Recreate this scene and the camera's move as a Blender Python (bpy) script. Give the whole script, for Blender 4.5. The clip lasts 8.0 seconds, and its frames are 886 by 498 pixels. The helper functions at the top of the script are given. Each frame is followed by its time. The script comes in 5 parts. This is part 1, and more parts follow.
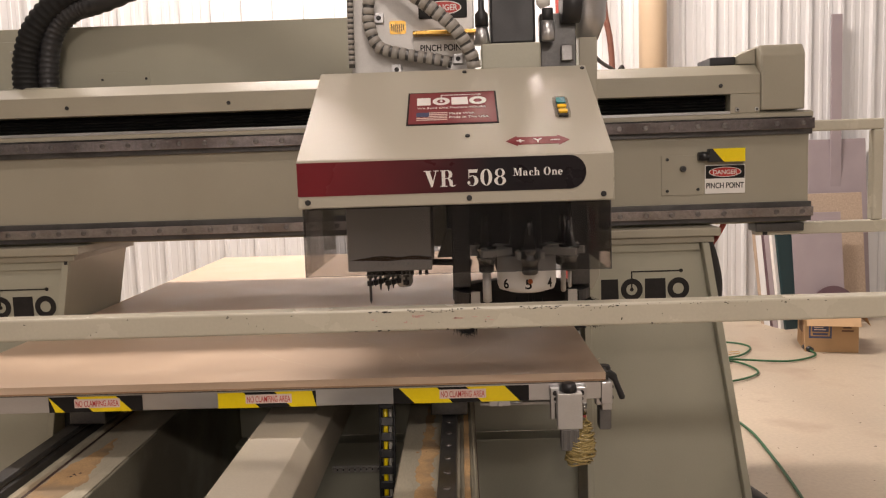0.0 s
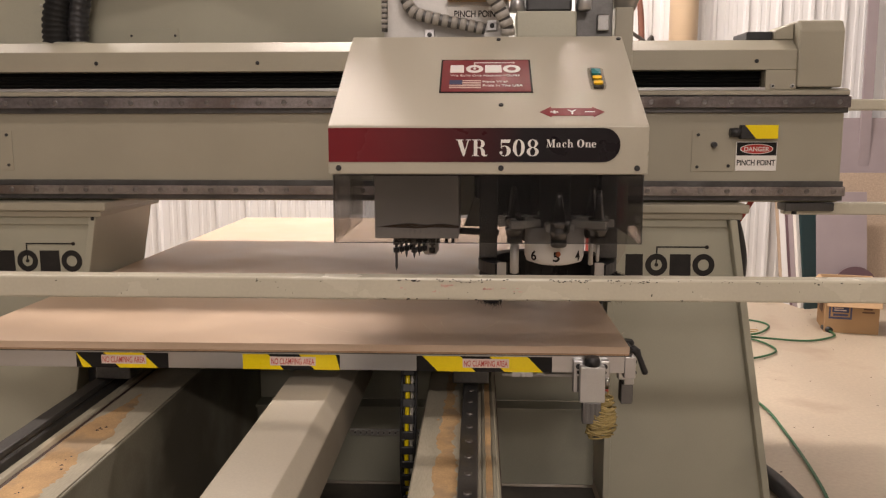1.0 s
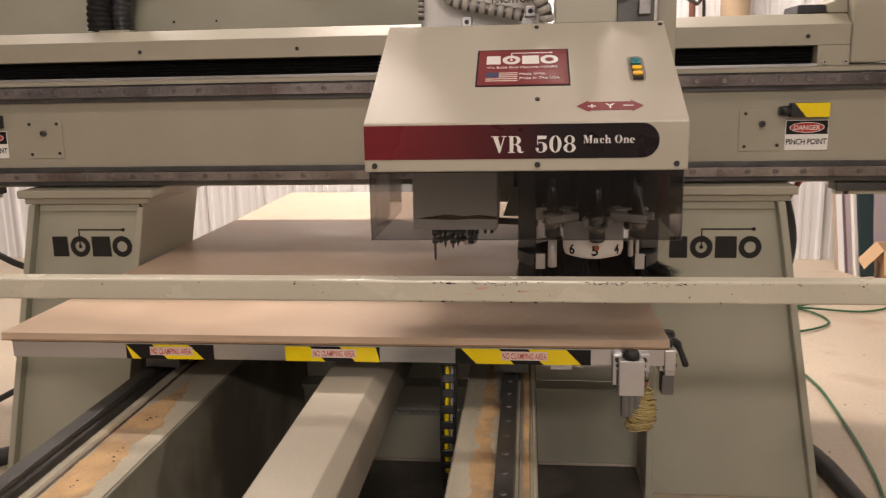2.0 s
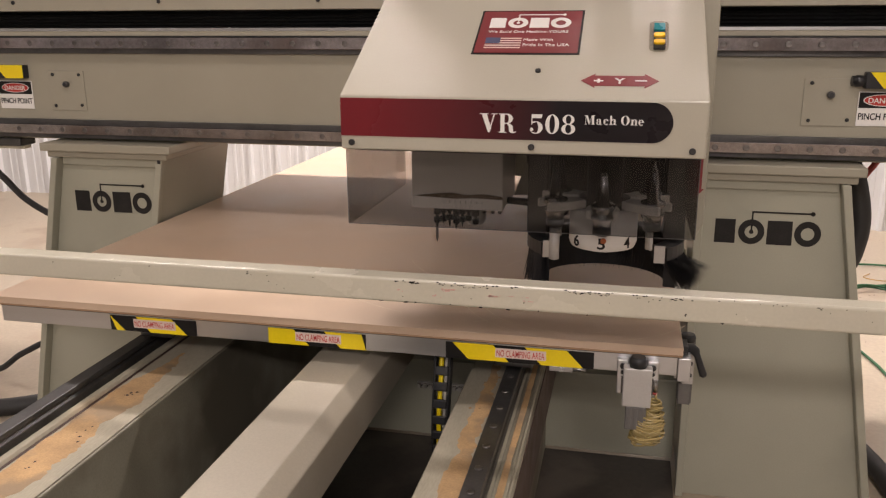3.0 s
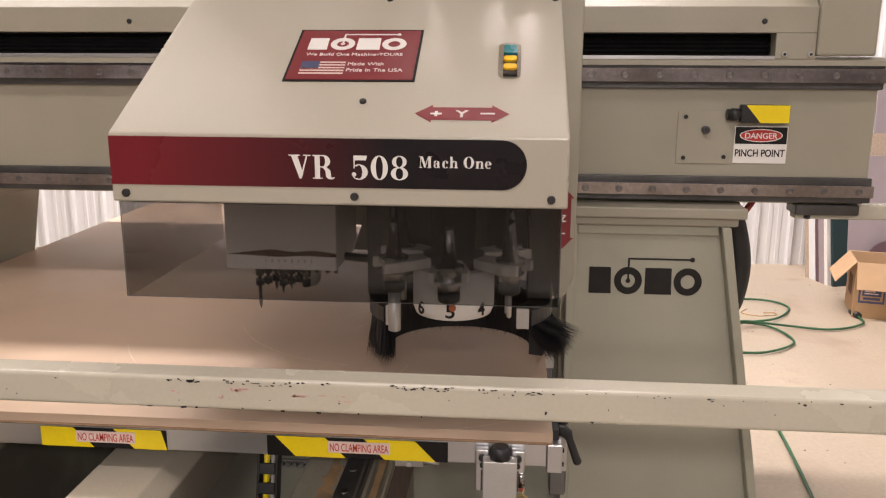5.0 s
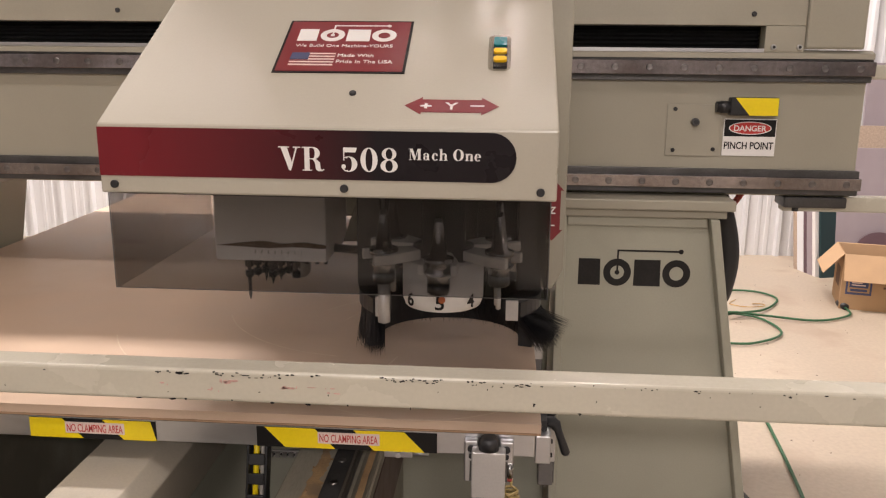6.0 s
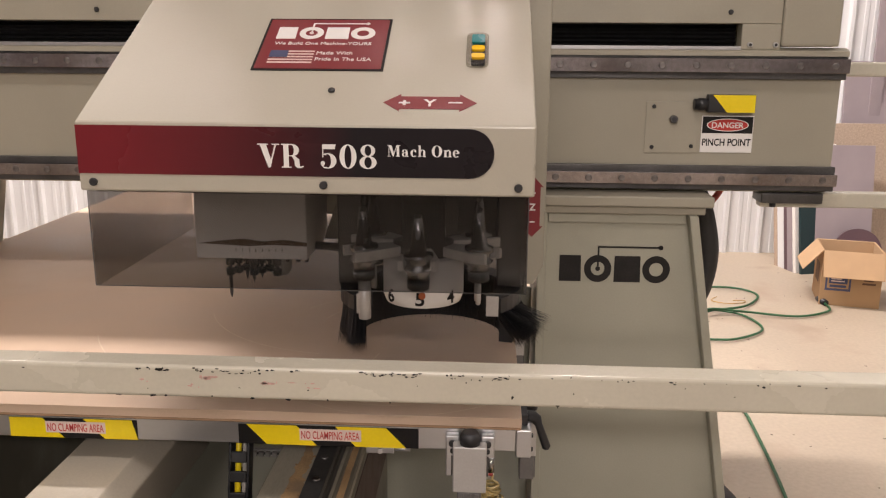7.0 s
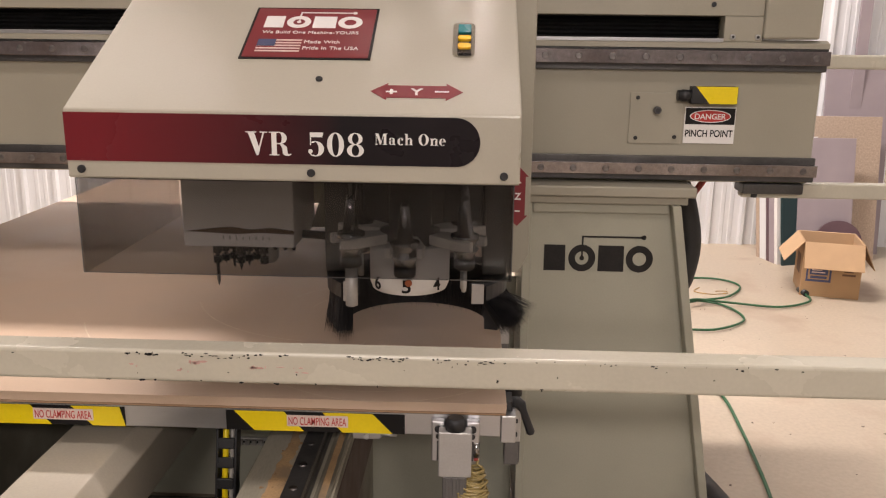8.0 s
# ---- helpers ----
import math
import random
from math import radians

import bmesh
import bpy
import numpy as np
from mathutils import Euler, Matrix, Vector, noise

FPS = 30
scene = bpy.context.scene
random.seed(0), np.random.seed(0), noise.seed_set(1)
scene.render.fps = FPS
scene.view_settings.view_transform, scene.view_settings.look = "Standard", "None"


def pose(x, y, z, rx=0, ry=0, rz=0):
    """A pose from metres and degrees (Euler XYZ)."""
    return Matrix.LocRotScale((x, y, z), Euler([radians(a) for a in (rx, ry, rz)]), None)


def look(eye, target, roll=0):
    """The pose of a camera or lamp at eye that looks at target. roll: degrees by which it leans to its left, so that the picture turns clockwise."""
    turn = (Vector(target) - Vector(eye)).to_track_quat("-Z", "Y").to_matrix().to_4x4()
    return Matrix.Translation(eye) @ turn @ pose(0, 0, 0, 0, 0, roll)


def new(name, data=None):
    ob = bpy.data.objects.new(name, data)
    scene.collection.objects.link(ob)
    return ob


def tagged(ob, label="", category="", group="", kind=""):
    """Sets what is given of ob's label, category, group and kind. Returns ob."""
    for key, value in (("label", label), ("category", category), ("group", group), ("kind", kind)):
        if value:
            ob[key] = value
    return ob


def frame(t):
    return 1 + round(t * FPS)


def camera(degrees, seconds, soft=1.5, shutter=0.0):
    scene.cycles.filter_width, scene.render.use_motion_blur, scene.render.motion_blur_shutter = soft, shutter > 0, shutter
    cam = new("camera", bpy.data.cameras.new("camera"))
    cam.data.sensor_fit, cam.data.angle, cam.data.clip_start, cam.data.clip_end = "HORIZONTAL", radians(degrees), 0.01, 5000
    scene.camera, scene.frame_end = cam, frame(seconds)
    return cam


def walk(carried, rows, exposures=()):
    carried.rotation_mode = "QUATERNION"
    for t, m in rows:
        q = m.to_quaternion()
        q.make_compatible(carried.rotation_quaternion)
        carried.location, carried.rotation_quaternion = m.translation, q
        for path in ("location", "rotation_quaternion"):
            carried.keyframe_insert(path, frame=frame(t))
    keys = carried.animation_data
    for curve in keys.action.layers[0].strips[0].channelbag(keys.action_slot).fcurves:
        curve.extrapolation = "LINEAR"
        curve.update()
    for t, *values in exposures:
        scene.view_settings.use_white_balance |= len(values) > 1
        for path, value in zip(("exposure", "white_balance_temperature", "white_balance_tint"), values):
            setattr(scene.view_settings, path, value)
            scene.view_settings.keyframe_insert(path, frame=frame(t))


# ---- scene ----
cam = camera(56.3, 8.0, soft=1.2, shutter=0.25)
PATH = [
    (0, (0.3265, -2.6043, 1.2473), (0.2813, -0.6167, 1.0295), -1.88),
    (0.5, (0.3229, -2.5998, 1.2445), (0.2749, -0.6154, 0.9995), -1.18),
    (1, (0.3001, -2.5984, 1.2544), (0.2155, -0.6228, 0.9550), -0.04),
    (1.5, (0.3182, -2.6290, 1.2775), (0.1806, -0.6658, 0.9213), 0.39),
    (2, (0.3267, -2.5838, 1.3324), (0.1226, -0.6343, 0.9351), -1.12),
    (2.2, (0.353, -2.536, 1.376), (0.043, -0.618, 0.904), -1.1),
    (3.3, (0.537, -2.329, 1.377), (0.115, -0.447, 0.847), -0.2),
    (3.5, (0.5397, -2.3063, 1.3620), (0.1256, -0.4168, 0.8538), -0.24),
    (4, (0.5274, -2.1351, 1.3534), (0.1837, -0.2168, 0.9040), -0.48),
    (4.5, (0.5577, -2.0517, 1.3554), (0.3515, -0.1062, 0.9398), -0.01),
    (5, (0.5624, -2.0468, 1.3524), (0.3995, -0.1044, 0.9049), 0.23),
    (5.2, (0.564, -2.043, 1.351), (0.406, -0.103, 0.891), 0.3),
    (6.3, (0.564, -2.050, 1.357), (0.434, -0.110, 0.886), 0.6),
    (6.5, (0.5654, -2.0491, 1.3542), (0.4431, -0.1086, 0.8855), 0.64),
    (7, (0.5725, -2.0579, 1.3519), (0.4695, -0.1167, 0.8819), 0.39),
    (7.5, (0.5773, -2.0656, 1.3499), (0.4924, -0.1267, 0.8669), 0.18),
    (8, (0.5715, -2.0747, 1.3493), (0.5050, -0.1364, 0.8607), 0.75),
]
walk(cam, [(t, look(eye, target, roll)) for t, eye, target, roll in PATH],
     exposures=[(0, -0.42, 6950, 10), (2, -0.34, 6950, 10), (3.5, -0.13, 6450, 10), (4.5, -0.05, 6450, 10), (8, -0.13, 6550, 10)])

# ---- light: unseen ceiling strip lamps of a workshop hall, and one added low fill ----
scene.view_settings.exposure = -0.1
world = bpy.data.worlds.new("world")
scene.world = world
world.use_nodes = True
world.node_tree.nodes["Background"].inputs[0].default_value = (0.9, 0.85, 0.8, 1)
world.node_tree.nodes["Background"].inputs[1].default_value = 0.02


def strip_lamp(x, y, z, length, width, watts, warm=(1.0, 0.89, 0.85), along="x"):
    data = bpy.data.lights.new("strip_lamp", "AREA")
    data.shape = "RECTANGLE"
    data.size, data.size_y = (length, width) if along == "x" else (width, length)
    data.energy, data.color = watts, warm
    lamp = new("strip_lamp", data)
    lamp.location = (x, y, z)
    return lamp


strip_lamp(0.1, -2.1, 4.2, 1.2, 0.25, 46)
strip_lamp(-3.2, -2.1, 4.2, 1.2, 0.25, 12)
strip_lamp(3.6, -1.6, 4.2, 1.2, 0.25, 17)
strip_lamp(1.15, -6.2, 3.6, 1.1, 0.3, 128).rotation_euler = (radians(38), 0, 0)
# added fill, low and tilted, to brighten the drill block behind the shield
strip_lamp(-0.2, -8.6, 3.2, 2.4, 0.3, 58).rotation_euler = (radians(55), 0, 0)
strip_lamp(-3.6, -6.2, 3.55, 2.4, 0.3, 22)
# lamps over the rear aisle
strip_lamp(0.1, 1.85, 4.2, 2.4, 0.3, 330).rotation_euler = (radians(6), 0, 0)
strip_lamp(-2.7, 1.9, 4.2, 1.2, 0.3, 55)
strip_lamp(4.2, 1.9, 4.15, 2.4, 0.25, 17, (0.96, 0.93, 0.95))

# ---- materials ----
def surf(name, col, rough=0.5, metal=0.0, var=0.10, scale=9.0, bump=0.05, fine=180.0, stain=None, stain_scale=3.0, stain_at=0.62,
         stretch=(1, 1, 1), coat=0.0, spec=0.5):
    m = bpy.data.materials.new(name)
    m.use_nodes = True
    nt = m.node_tree
    nodes, link = nt.nodes, nt.links.new
    bsdf = nodes["Principled BSDF"]
    bsdf.inputs["Metallic"].default_value = metal
    bsdf.inputs["Coat Weight"].default_value = coat
    bsdf.inputs["Specular IOR Level"].default_value = spec
    tc = nodes.new("ShaderNodeTexCoord")
    mp = nodes.new("ShaderNodeMapping")
    mp.inputs["Scale"].default_value = stretch
    link(tc.outputs["Object"], mp.inputs["Vector"])

    def noise_node(s, detail):
        n = nodes.new("ShaderNodeTexNoise")
        n.inputs["Scale"].default_value, n.inputs["Detail"].default_value = s, detail
        link(mp.outputs["Vector"], n.inputs["Vector"])
        return n

    big, small = noise_node(scale, 5), noise_node(fine, 3)
    ramp = nodes.new("ShaderNodeMapRange")
    ramp.inputs["From Min"].default_value, ramp.inputs["From Max"].default_value = 0.3, 0.7
    ramp.inputs["To Min"].default_value, ramp.inputs["To Max"].default_value = 1 - var, 1 + var
    link(big.outputs["Fac"], ramp.inputs["Value"])
    ramp2 = nodes.new("ShaderNodeMapRange")
    ramp2.inputs["From Min"].default_value, ramp2.inputs["From Max"].default_value = 0.3, 0.7
    ramp2.inputs["To Min"].default_value, ramp2.inputs["To Max"].default_value = 1 - var * 0.5, 1 + var * 0.5
    link(small.outputs["Fac"], ramp2.inputs["Value"])
    mul = nodes.new("ShaderNodeMath")
    mul.operation = "MULTIPLY"
    link(ramp.outputs[0], mul.inputs[0])
    link(ramp2.outputs[0], mul.inputs[1])
    tint = nodes.new("ShaderNodeMix")
    tint.data_type, tint.blend_type = "RGBA", "MULTIPLY"
    tint.inputs["Factor"].default_value = 1.0
    tint.inputs["A"].default_value = (*col, 1)
    link(mul.outputs[0], tint.inputs["B"])
    out = tint.outputs["Result"]
    if stain:
        sn = noise_node(stain_scale, 8)
        sr = nodes.new("ShaderNodeMapRange")
        sr.inputs["From Min"].default_value, sr.inputs["From Max"].default_value = stain_at - 0.06, stain_at + 0.08
        link(sn.outputs["Fac"], sr.inputs["Value"])
        mix = nodes.new("ShaderNodeMix")
        mix.data_type = "RGBA"
        link(sr.outputs[0], mix.inputs["Factor"])
        link(out, mix.inputs["A"])
        mix.inputs["B"].default_value = (*stain, 1)
        out = mix.outputs["Result"]
    link(out, bsdf.inputs["Base Color"])
    rr = nodes.new("ShaderNodeMapRange")
    rr.inputs["From Min"].default_value, rr.inputs["From Max"].default_value = 0.3, 0.7
    rr.inputs["To Min"].default_value, rr.inputs["To Max"].default_value = max(0.03, rough - 0.08), min(1, rough + 0.08)
    link(big.outputs["Fac"], rr.inputs["Value"])
    link(rr.outputs[0], bsdf.inputs["Roughness"])
    if bump:
        b = nodes.new("ShaderNodeBump")
        b.inputs["Strength"].default_value, b.inputs["Distance"].default_value = bump, 0.002
        link(small.outputs["Fac"], b.inputs["Height"])
        link(b.outputs["Normal"], bsdf.inputs["Normal"])
    return m


PAINT = surf("beige_enamel", (0.335, 0.312, 0.246), 0.38, var=0.04, scale=5, bump=0.06, fine=260, stain=(0.31, 0.285, 0.225), stain_scale=2.2, stain_at=0.68)
CREAM = surf("cream_enamel", (0.42, 0.39, 0.317), 0.32, var=0.025, scale=3, bump=0.08, fine=300)
GREEN = surf("grey_green_enamel", (0.37, 0.362, 0.288), 0.36, var=0.05, scale=4, bump=0.05, fine=240, stain=(0.31, 0.305, 0.245), stain_scale=2.6, stain_at=0.66)
# GREEN darkened to paint in the shade on the base beams, with brown blotches
SHADED_GREEN = surf("shaded_green_enamel", (0.30, 0.28, 0.215), 0.55, var=0.14, scale=5, bump=0.12, fine=200, stain=(0.185, 0.165, 0.125), stain_scale=3.2, stain_at=0.52)
FORK = surf("pale_fork_plastic", (0.66, 0.64, 0.60), 0.4, var=0.12, scale=30)
TAN_COVER = surf("tan_grey_enamel", (0.46, 0.415, 0.335), 0.5, var=0.08, scale=4, bump=0.08, fine=220, stain=(0.42, 0.37, 0.29), stain_scale=3.5, stain_at=0.6)
WOOD_DUST = surf("orange_wood_dust", (0.52, 0.34, 0.175), 0.85, var=0.2, scale=16, bump=0.4, fine=240, stain=(0.34, 0.25, 0.16), stain_scale=9, stain_at=0.56)
BAR = surf("worn_cream_enamel", (0.52, 0.49, 0.40), 0.24, var=0.05, scale=7, bump=0.05, stain=(0.52, 0.43, 0.35), stain_scale=6, stain_at=0.76)
DUSTY = surf("dust_covered_enamel", (0.42, 0.385, 0.30), 0.75, var=0.14, scale=14, bump=0.3, stain=(0.46, 0.35, 0.22), stain_scale=5, stain_at=0.62, stretch=(1.6, 0.35, 1))
MDF = surf("mdf_board", (0.54, 0.40, 0.29), 0.42, var=0.06, scale=6, bump=0.08, fine=420, stain=(0.60, 0.46, 0.345), stain_scale=1.6, stain_at=0.55)
MDF_EDGE = surf("mdf_edge", (0.35, 0.22, 0.13), 0.85, var=0.15, scale=40, bump=0.2, fine=500)
ALU = surf("brushed_aluminium", (0.50, 0.50, 0.51), 0.34, metal=0.9, var=0.06, scale=10, bump=0.05, fine=320, stretch=(0.25, 1, 3))
ALU_DULL = surf("milled_aluminium", (0.50, 0.49, 0.475), 0.45, metal=0.55, var=0.08, scale=14, bump=0.06, fine=300)
DRILL_ALU = surf("milled_block_aluminium", (0.82, 0.81, 0.80), 0.4, metal=0.0, var=0.07, scale=12, bump=0.08, fine=260, stretch=(0.4, 1, 3))
STEEL = surf("oiled_rail_steel", (0.38, 0.345, 0.345), 0.17, metal=1.0, var=0.3, scale=5, bump=0.02, fine=90, stain=(0.20, 0.15, 0.13), stain_scale=3, stain_at=0.6)
CHROME = surf("ground_tool_steel", (0.34, 0.335, 0.33), 0.22, metal=1.0, var=0.1, scale=20, bump=0.02)
DARK_STEEL = surf("dark_steel", (0.10, 0.098, 0.097), 0.38, metal=0.7, var=0.2, scale=14)
BLACK = surf("black_plastic", (0.018, 0.018, 0.02), 0.42, var=0.2, scale=20)
BELLOWS = surf("black_bellows", (0.006, 0.006, 0.007), 0.7, var=0.2, scale=20)
RUBBER = surf("black_rubber", (0.022, 0.021, 0.021), 0.55, var=0.2, scale=18, bump=0.1)
LOOM = surf("matt_black_loom", (0.010, 0.010, 0.010), 0.6, var=0.2, scale=18, bump=0.1, spec=0.25)
RAIL_BOLT = surf("rail_screw_steel", (0.20, 0.185, 0.18), 0.4, metal=1.0, var=0.25, scale=40)
BRISTLE = surf("black_bristle", (0.006, 0.006, 0.008), 0.5, var=0.3, scale=60)
MAROON = surf("maroon_print", (0.19, 0.014, 0.02), 0.4, var=0.05, scale=6, bump=0.01)
WHITE = surf("white_print", (0.78, 0.76, 0.73), 0.45, var=0.03, scale=8, bump=0.01)
INK = surf("black_print", (0.012, 0.011, 0.011), 0.5, var=0.1, scale=10, bump=0.01, spec=0.2)
LOGO_INK = surf("charcoal_print", (0.022, 0.02, 0.019), 0.6, var=0.2, scale=30, bump=0.02, spec=0.2)
RED_INK = surf("red_print", (0.48, 0.03, 0.025), 0.45, var=0.06, scale=20, bump=0.01)
PINK_INK = surf("pale_label_print", (0.72, 0.58, 0.52), 0.5, var=0.04, scale=20, bump=0.01)
BLUE_INK = surf("dark_blue_print", (0.05, 0.06, 0.13), 0.5, var=0.06, scale=20, bump=0.01)
YELLOW = surf("yellow_tape", (0.86, 0.66, 0.01), 0.33, var=0.05, scale=12, bump=0.02)
TEAL = surf("teal_plastic", (0.01, 0.19, 0.20), 0.3, var=0.05, scale=12, bump=0.01)
LENS = surf("amber_plastic", (0.85, 0.52, 0.01), 0.25, var=0.05, scale=12, bump=0.01)
GREY_HOSE = surf("grey_conduit", (0.36, 0.34, 0.31), 0.5, var=0.12, scale=30)
CONCRETE = surf("polished_concrete", (0.46, 0.385, 0.295), 0.42, var=0.12, scale=1.3, bump=0.08, fine=60, stain=(0.385, 0.30, 0.225), stain_scale=2.6, stain_at=0.60)
SIDING = surf("white_metal_siding", (0.73, 0.735, 0.75), 0.42, var=0.03, scale=2, bump=0.02)
CARD = surf("corrugated_cardboard", (0.40, 0.25, 0.13), 0.85, var=0.06, scale=10, bump=0.08, fine=220)
CARD_IN = surf("cardboard_inside", (0.50, 0.33, 0.19), 0.9, var=0.06, scale=10, bump=0.08, fine=220)
CARD_PRINT = surf("brown_print", (0.13, 0.07, 0.04), 0.8, var=0.1, scale=30)
GREEN_HOSE = surf("green_rubber", (0.02, 0.10, 0.04), 0.5, var=0.15, scale=12)
RED_HOSE = surf("red_rubber", (0.33, 0.05, 0.04), 0.5, var=0.15, scale=12)
DARK_BOARD = surf("dark_green_laminate", (0.012, 0.035, 0.04), 0.35, var=0.1, scale=6)
MAUVE = surf("mauve_laminate", (0.33, 0.28, 0.30), 0.45, var=0.06, scale=6)
PLUM = surf("plum_laminate", (0.12, 0.07, 0.085), 0.45, var=0.06, scale=6)
CHIPBOARD = surf("chipboard", (0.44, 0.34, 0.26), 0.85, var=0.16, scale=90, bump=0.15, fine=260)
# dark brown base with slightly lighter blotches at random
PAN_DARK = surf("dark_sheet", (0.055, 0.045, 0.038), 0.42, var=0.3, scale=5, bump=0.1, fine=60, stain=(0.11, 0.09, 0.075), stain_scale=4, stain_at=0.56)
BROWN = surf("dark_brown_strip", (0.075, 0.045, 0.038), 0.5, var=0.15, scale=14)
COLUMN = surf("tan_painted_steel", (0.50, 0.38, 0.26), 0.45, var=0.05, scale=3)
BRASS = surf("brass", (0.55, 0.33, 0.08), 0.3, metal=0.8, var=0.1, scale=20)
ORANGE = surf("orange_plastic", (0.38, 0.09, 0.02), 0.4, var=0.1, scale=20)


def banner_material():
    """Maroon print that fades to black along the banner."""
    m = surf("maroon_to_black_print", (1, 1, 1), 0.3, var=0.03, scale=6, bump=0.01, spec=0.22)
    nt = m.node_tree
    tc = nt.nodes.new("ShaderNodeTexCoord")
    sep = nt.nodes.new("ShaderNodeSeparateXYZ")
    nt.links.new(tc.outputs["Object"], sep.inputs[0])
    ramp = nt.nodes.new("ShaderNodeMapRange")
    ramp.inputs["From Min"].default_value, ramp.inputs["From Max"].default_value = -0.15, 0.2
    nt.links.new(sep.outputs["X"], ramp.inputs["Value"])
    mix = nt.nodes.new("ShaderNodeMix")
    mix.data_type = "RGBA"
    mix.inputs["A"].default_value, mix.inputs["B"].default_value = (0.165, 0.016, 0.022, 1), (0.010, 0.007, 0.009, 1)
    nt.links.new(ramp.outputs[0], mix.inputs["Factor"])
    nt.links.new(mix.outputs["Result"], nt.nodes["Principled BSDF"].inputs["Base Color"])
    return m


def clear_material(name, tone, rough=0.04, gloss=0.035):
    """Tinted clear sheet: see-through colour with a Fresnel gloss."""
    m = bpy.data.materials.new(name)
    m.use_nodes = True
    nt = m.node_tree
    nt.nodes.remove(nt.nodes["Principled BSDF"])
    tr, gl, lw, mx, pw, ad = (nt.nodes.new(k) for k in ("ShaderNodeBsdfTransparent", "ShaderNodeBsdfGlossy", "ShaderNodeLayerWeight", "ShaderNodeMixShader", "ShaderNodeMath", "ShaderNodeMath"))
    tr.inputs["Color"].default_value = (*tone, 1)
    gl.inputs["Roughness"].default_value = rough
    pw.operation, pw.inputs[1].default_value = "POWER", 5.0
    ad.operation, ad.inputs[1].default_value, ad.inputs[2].default_value = "MULTIPLY_ADD", 0.9, gloss
    nt.links.new(lw.outputs["Facing"], pw.inputs[0])
    nt.links.new(pw.outputs[0], ad.inputs[0])
    nt.links.new(ad.outputs[0], mx.inputs[0])
    nt.links.new(tr.outputs[0], mx.inputs[1])
    nt.links.new(gl.outputs[0], mx.inputs[2])
    nt.links.new(mx.outputs[0], nt.nodes["Material Output"].inputs["Surface"])
    return m


BANNER = banner_material()
SMOKED_SIDE = clear_material("smoked_acrylic_side", (0.84, 0.82, 0.80), 0.05, 0.02)
SMOKED = clear_material("smoked_acrylic", (0.60, 0.60, 0.605), 0.04, 0.02)


def gold_hose_material():
    m = surf("amber_tubing", (0.58, 0.45, 0.19), 0.2, var=0.1, scale=30, bump=0.02)
    m.node_tree.nodes["Principled BSDF"].inputs["Transmission Weight"].default_value = 0.45
    return m


GOLD_HOSE = gold_hose_material()

# ---- builders ----
def bevelled(bm, w, seg=2):
    if w:
        bmesh.ops.bevel(bm, geom=list(bm.edges), offset=w, segments=seg, profile=0.5, affect="EDGES", clamp_overlap=True)
    return bm


def box(x0, x1, y0, y1, z0, z1, w=0.0, seg=2):
    bm = bmesh.new()
    bmesh.ops.create_cube(bm, size=1)
    for v in bm.verts:
        v.co = ((x0 + x1) / 2 + v.co.x * (x1 - x0), (y0 + y1) / 2 + v.co.y * (y1 - y0), (z0 + z1) / 2 + v.co.z * (z1 - z0))
    return bevelled(bm, w, seg)


def prism(poly, axis, a, b, w=0.0, seg=2):
    """A polygon of 2D points drawn out along an axis: x takes (y, z), y takes (x, z), z takes (x, y)."""
    place = {"x": lambda p, h: (h, p[0], p[1]), "y": lambda p, h: (p[0], h, p[1]), "z": lambda p, h: (p[0], p[1], h)}[axis]
    bm = bmesh.new()
    lo, hi = [bm.verts.new(place(p, a)) for p in poly], [bm.verts.new(place(p, b)) for p in poly]
    bm.faces.new(lo)
    bm.faces.new(hi[::-1])
    for i in range(len(poly)):
        j = (i + 1) % len(poly)
        bm.faces.new((lo[i], hi[i], hi[j], lo[j]))
    bmesh.ops.recalc_face_normals(bm, faces=bm.faces)
    return bevelled(bm, w, seg)


def sweep(points, radius, sides=10, bm=None):
    """A round bar along points; radius is a number or one for each point."""
    bm = bm or bmesh.new()
    pts = [Vector(p) for p in points]
    rad = radius if isinstance(radius, (list, tuple)) else [radius] * len(pts)
    rings, side = [], None
    for i, p in enumerate(pts):
        ahead = (pts[min(i + 1, len(pts) - 1)] - pts[max(i - 1, 0)]).normalized()
        if side is None:
            side = ahead.orthogonal().normalized()
        side = (side - ahead * side.dot(ahead)).normalized()
        up = ahead.cross(side)
        rings.append([bm.verts.new(p + (side * math.cos(a) + up * math.sin(a)) * rad[i]) for a in (2 * math.pi * k / sides for k in range(sides))])
    for r, s in zip(rings, rings[1:]):
        for k in range(sides):
            f = bm.faces.new((r[k], r[(k + 1) % sides], s[(k + 1) % sides], s[k]))
            f.smooth = True
    bm.faces.new(rings[0][::-1])
    bm.faces.new(rings[-1])
    return bm


def curve_points(knots, n=12):
    """Smooth points through the knots (Catmull-Rom)."""
    k = [Vector(p) for p in knots]
    k = [2 * k[0] - k[1], *k, 2 * k[-1] - k[-2]]
    out = []
    for i in range(1, len(k) - 2):
        a, b, c, d = k[i - 1:i + 3]
        for j in range(n):
            t = j / n
            out.append(0.5 * (2 * b + (c - a) * t + (2 * a - 5 * b + 4 * c - d) * t * t + (3 * b - a - 3 * c + d) * t ** 3))
    return out + [k[-2]]


def mesh_of(name, bm, material):
    me = bpy.data.meshes.new(name)
    bm.to_mesh(me)
    bm.free()
    me.materials.append(material)
    return me


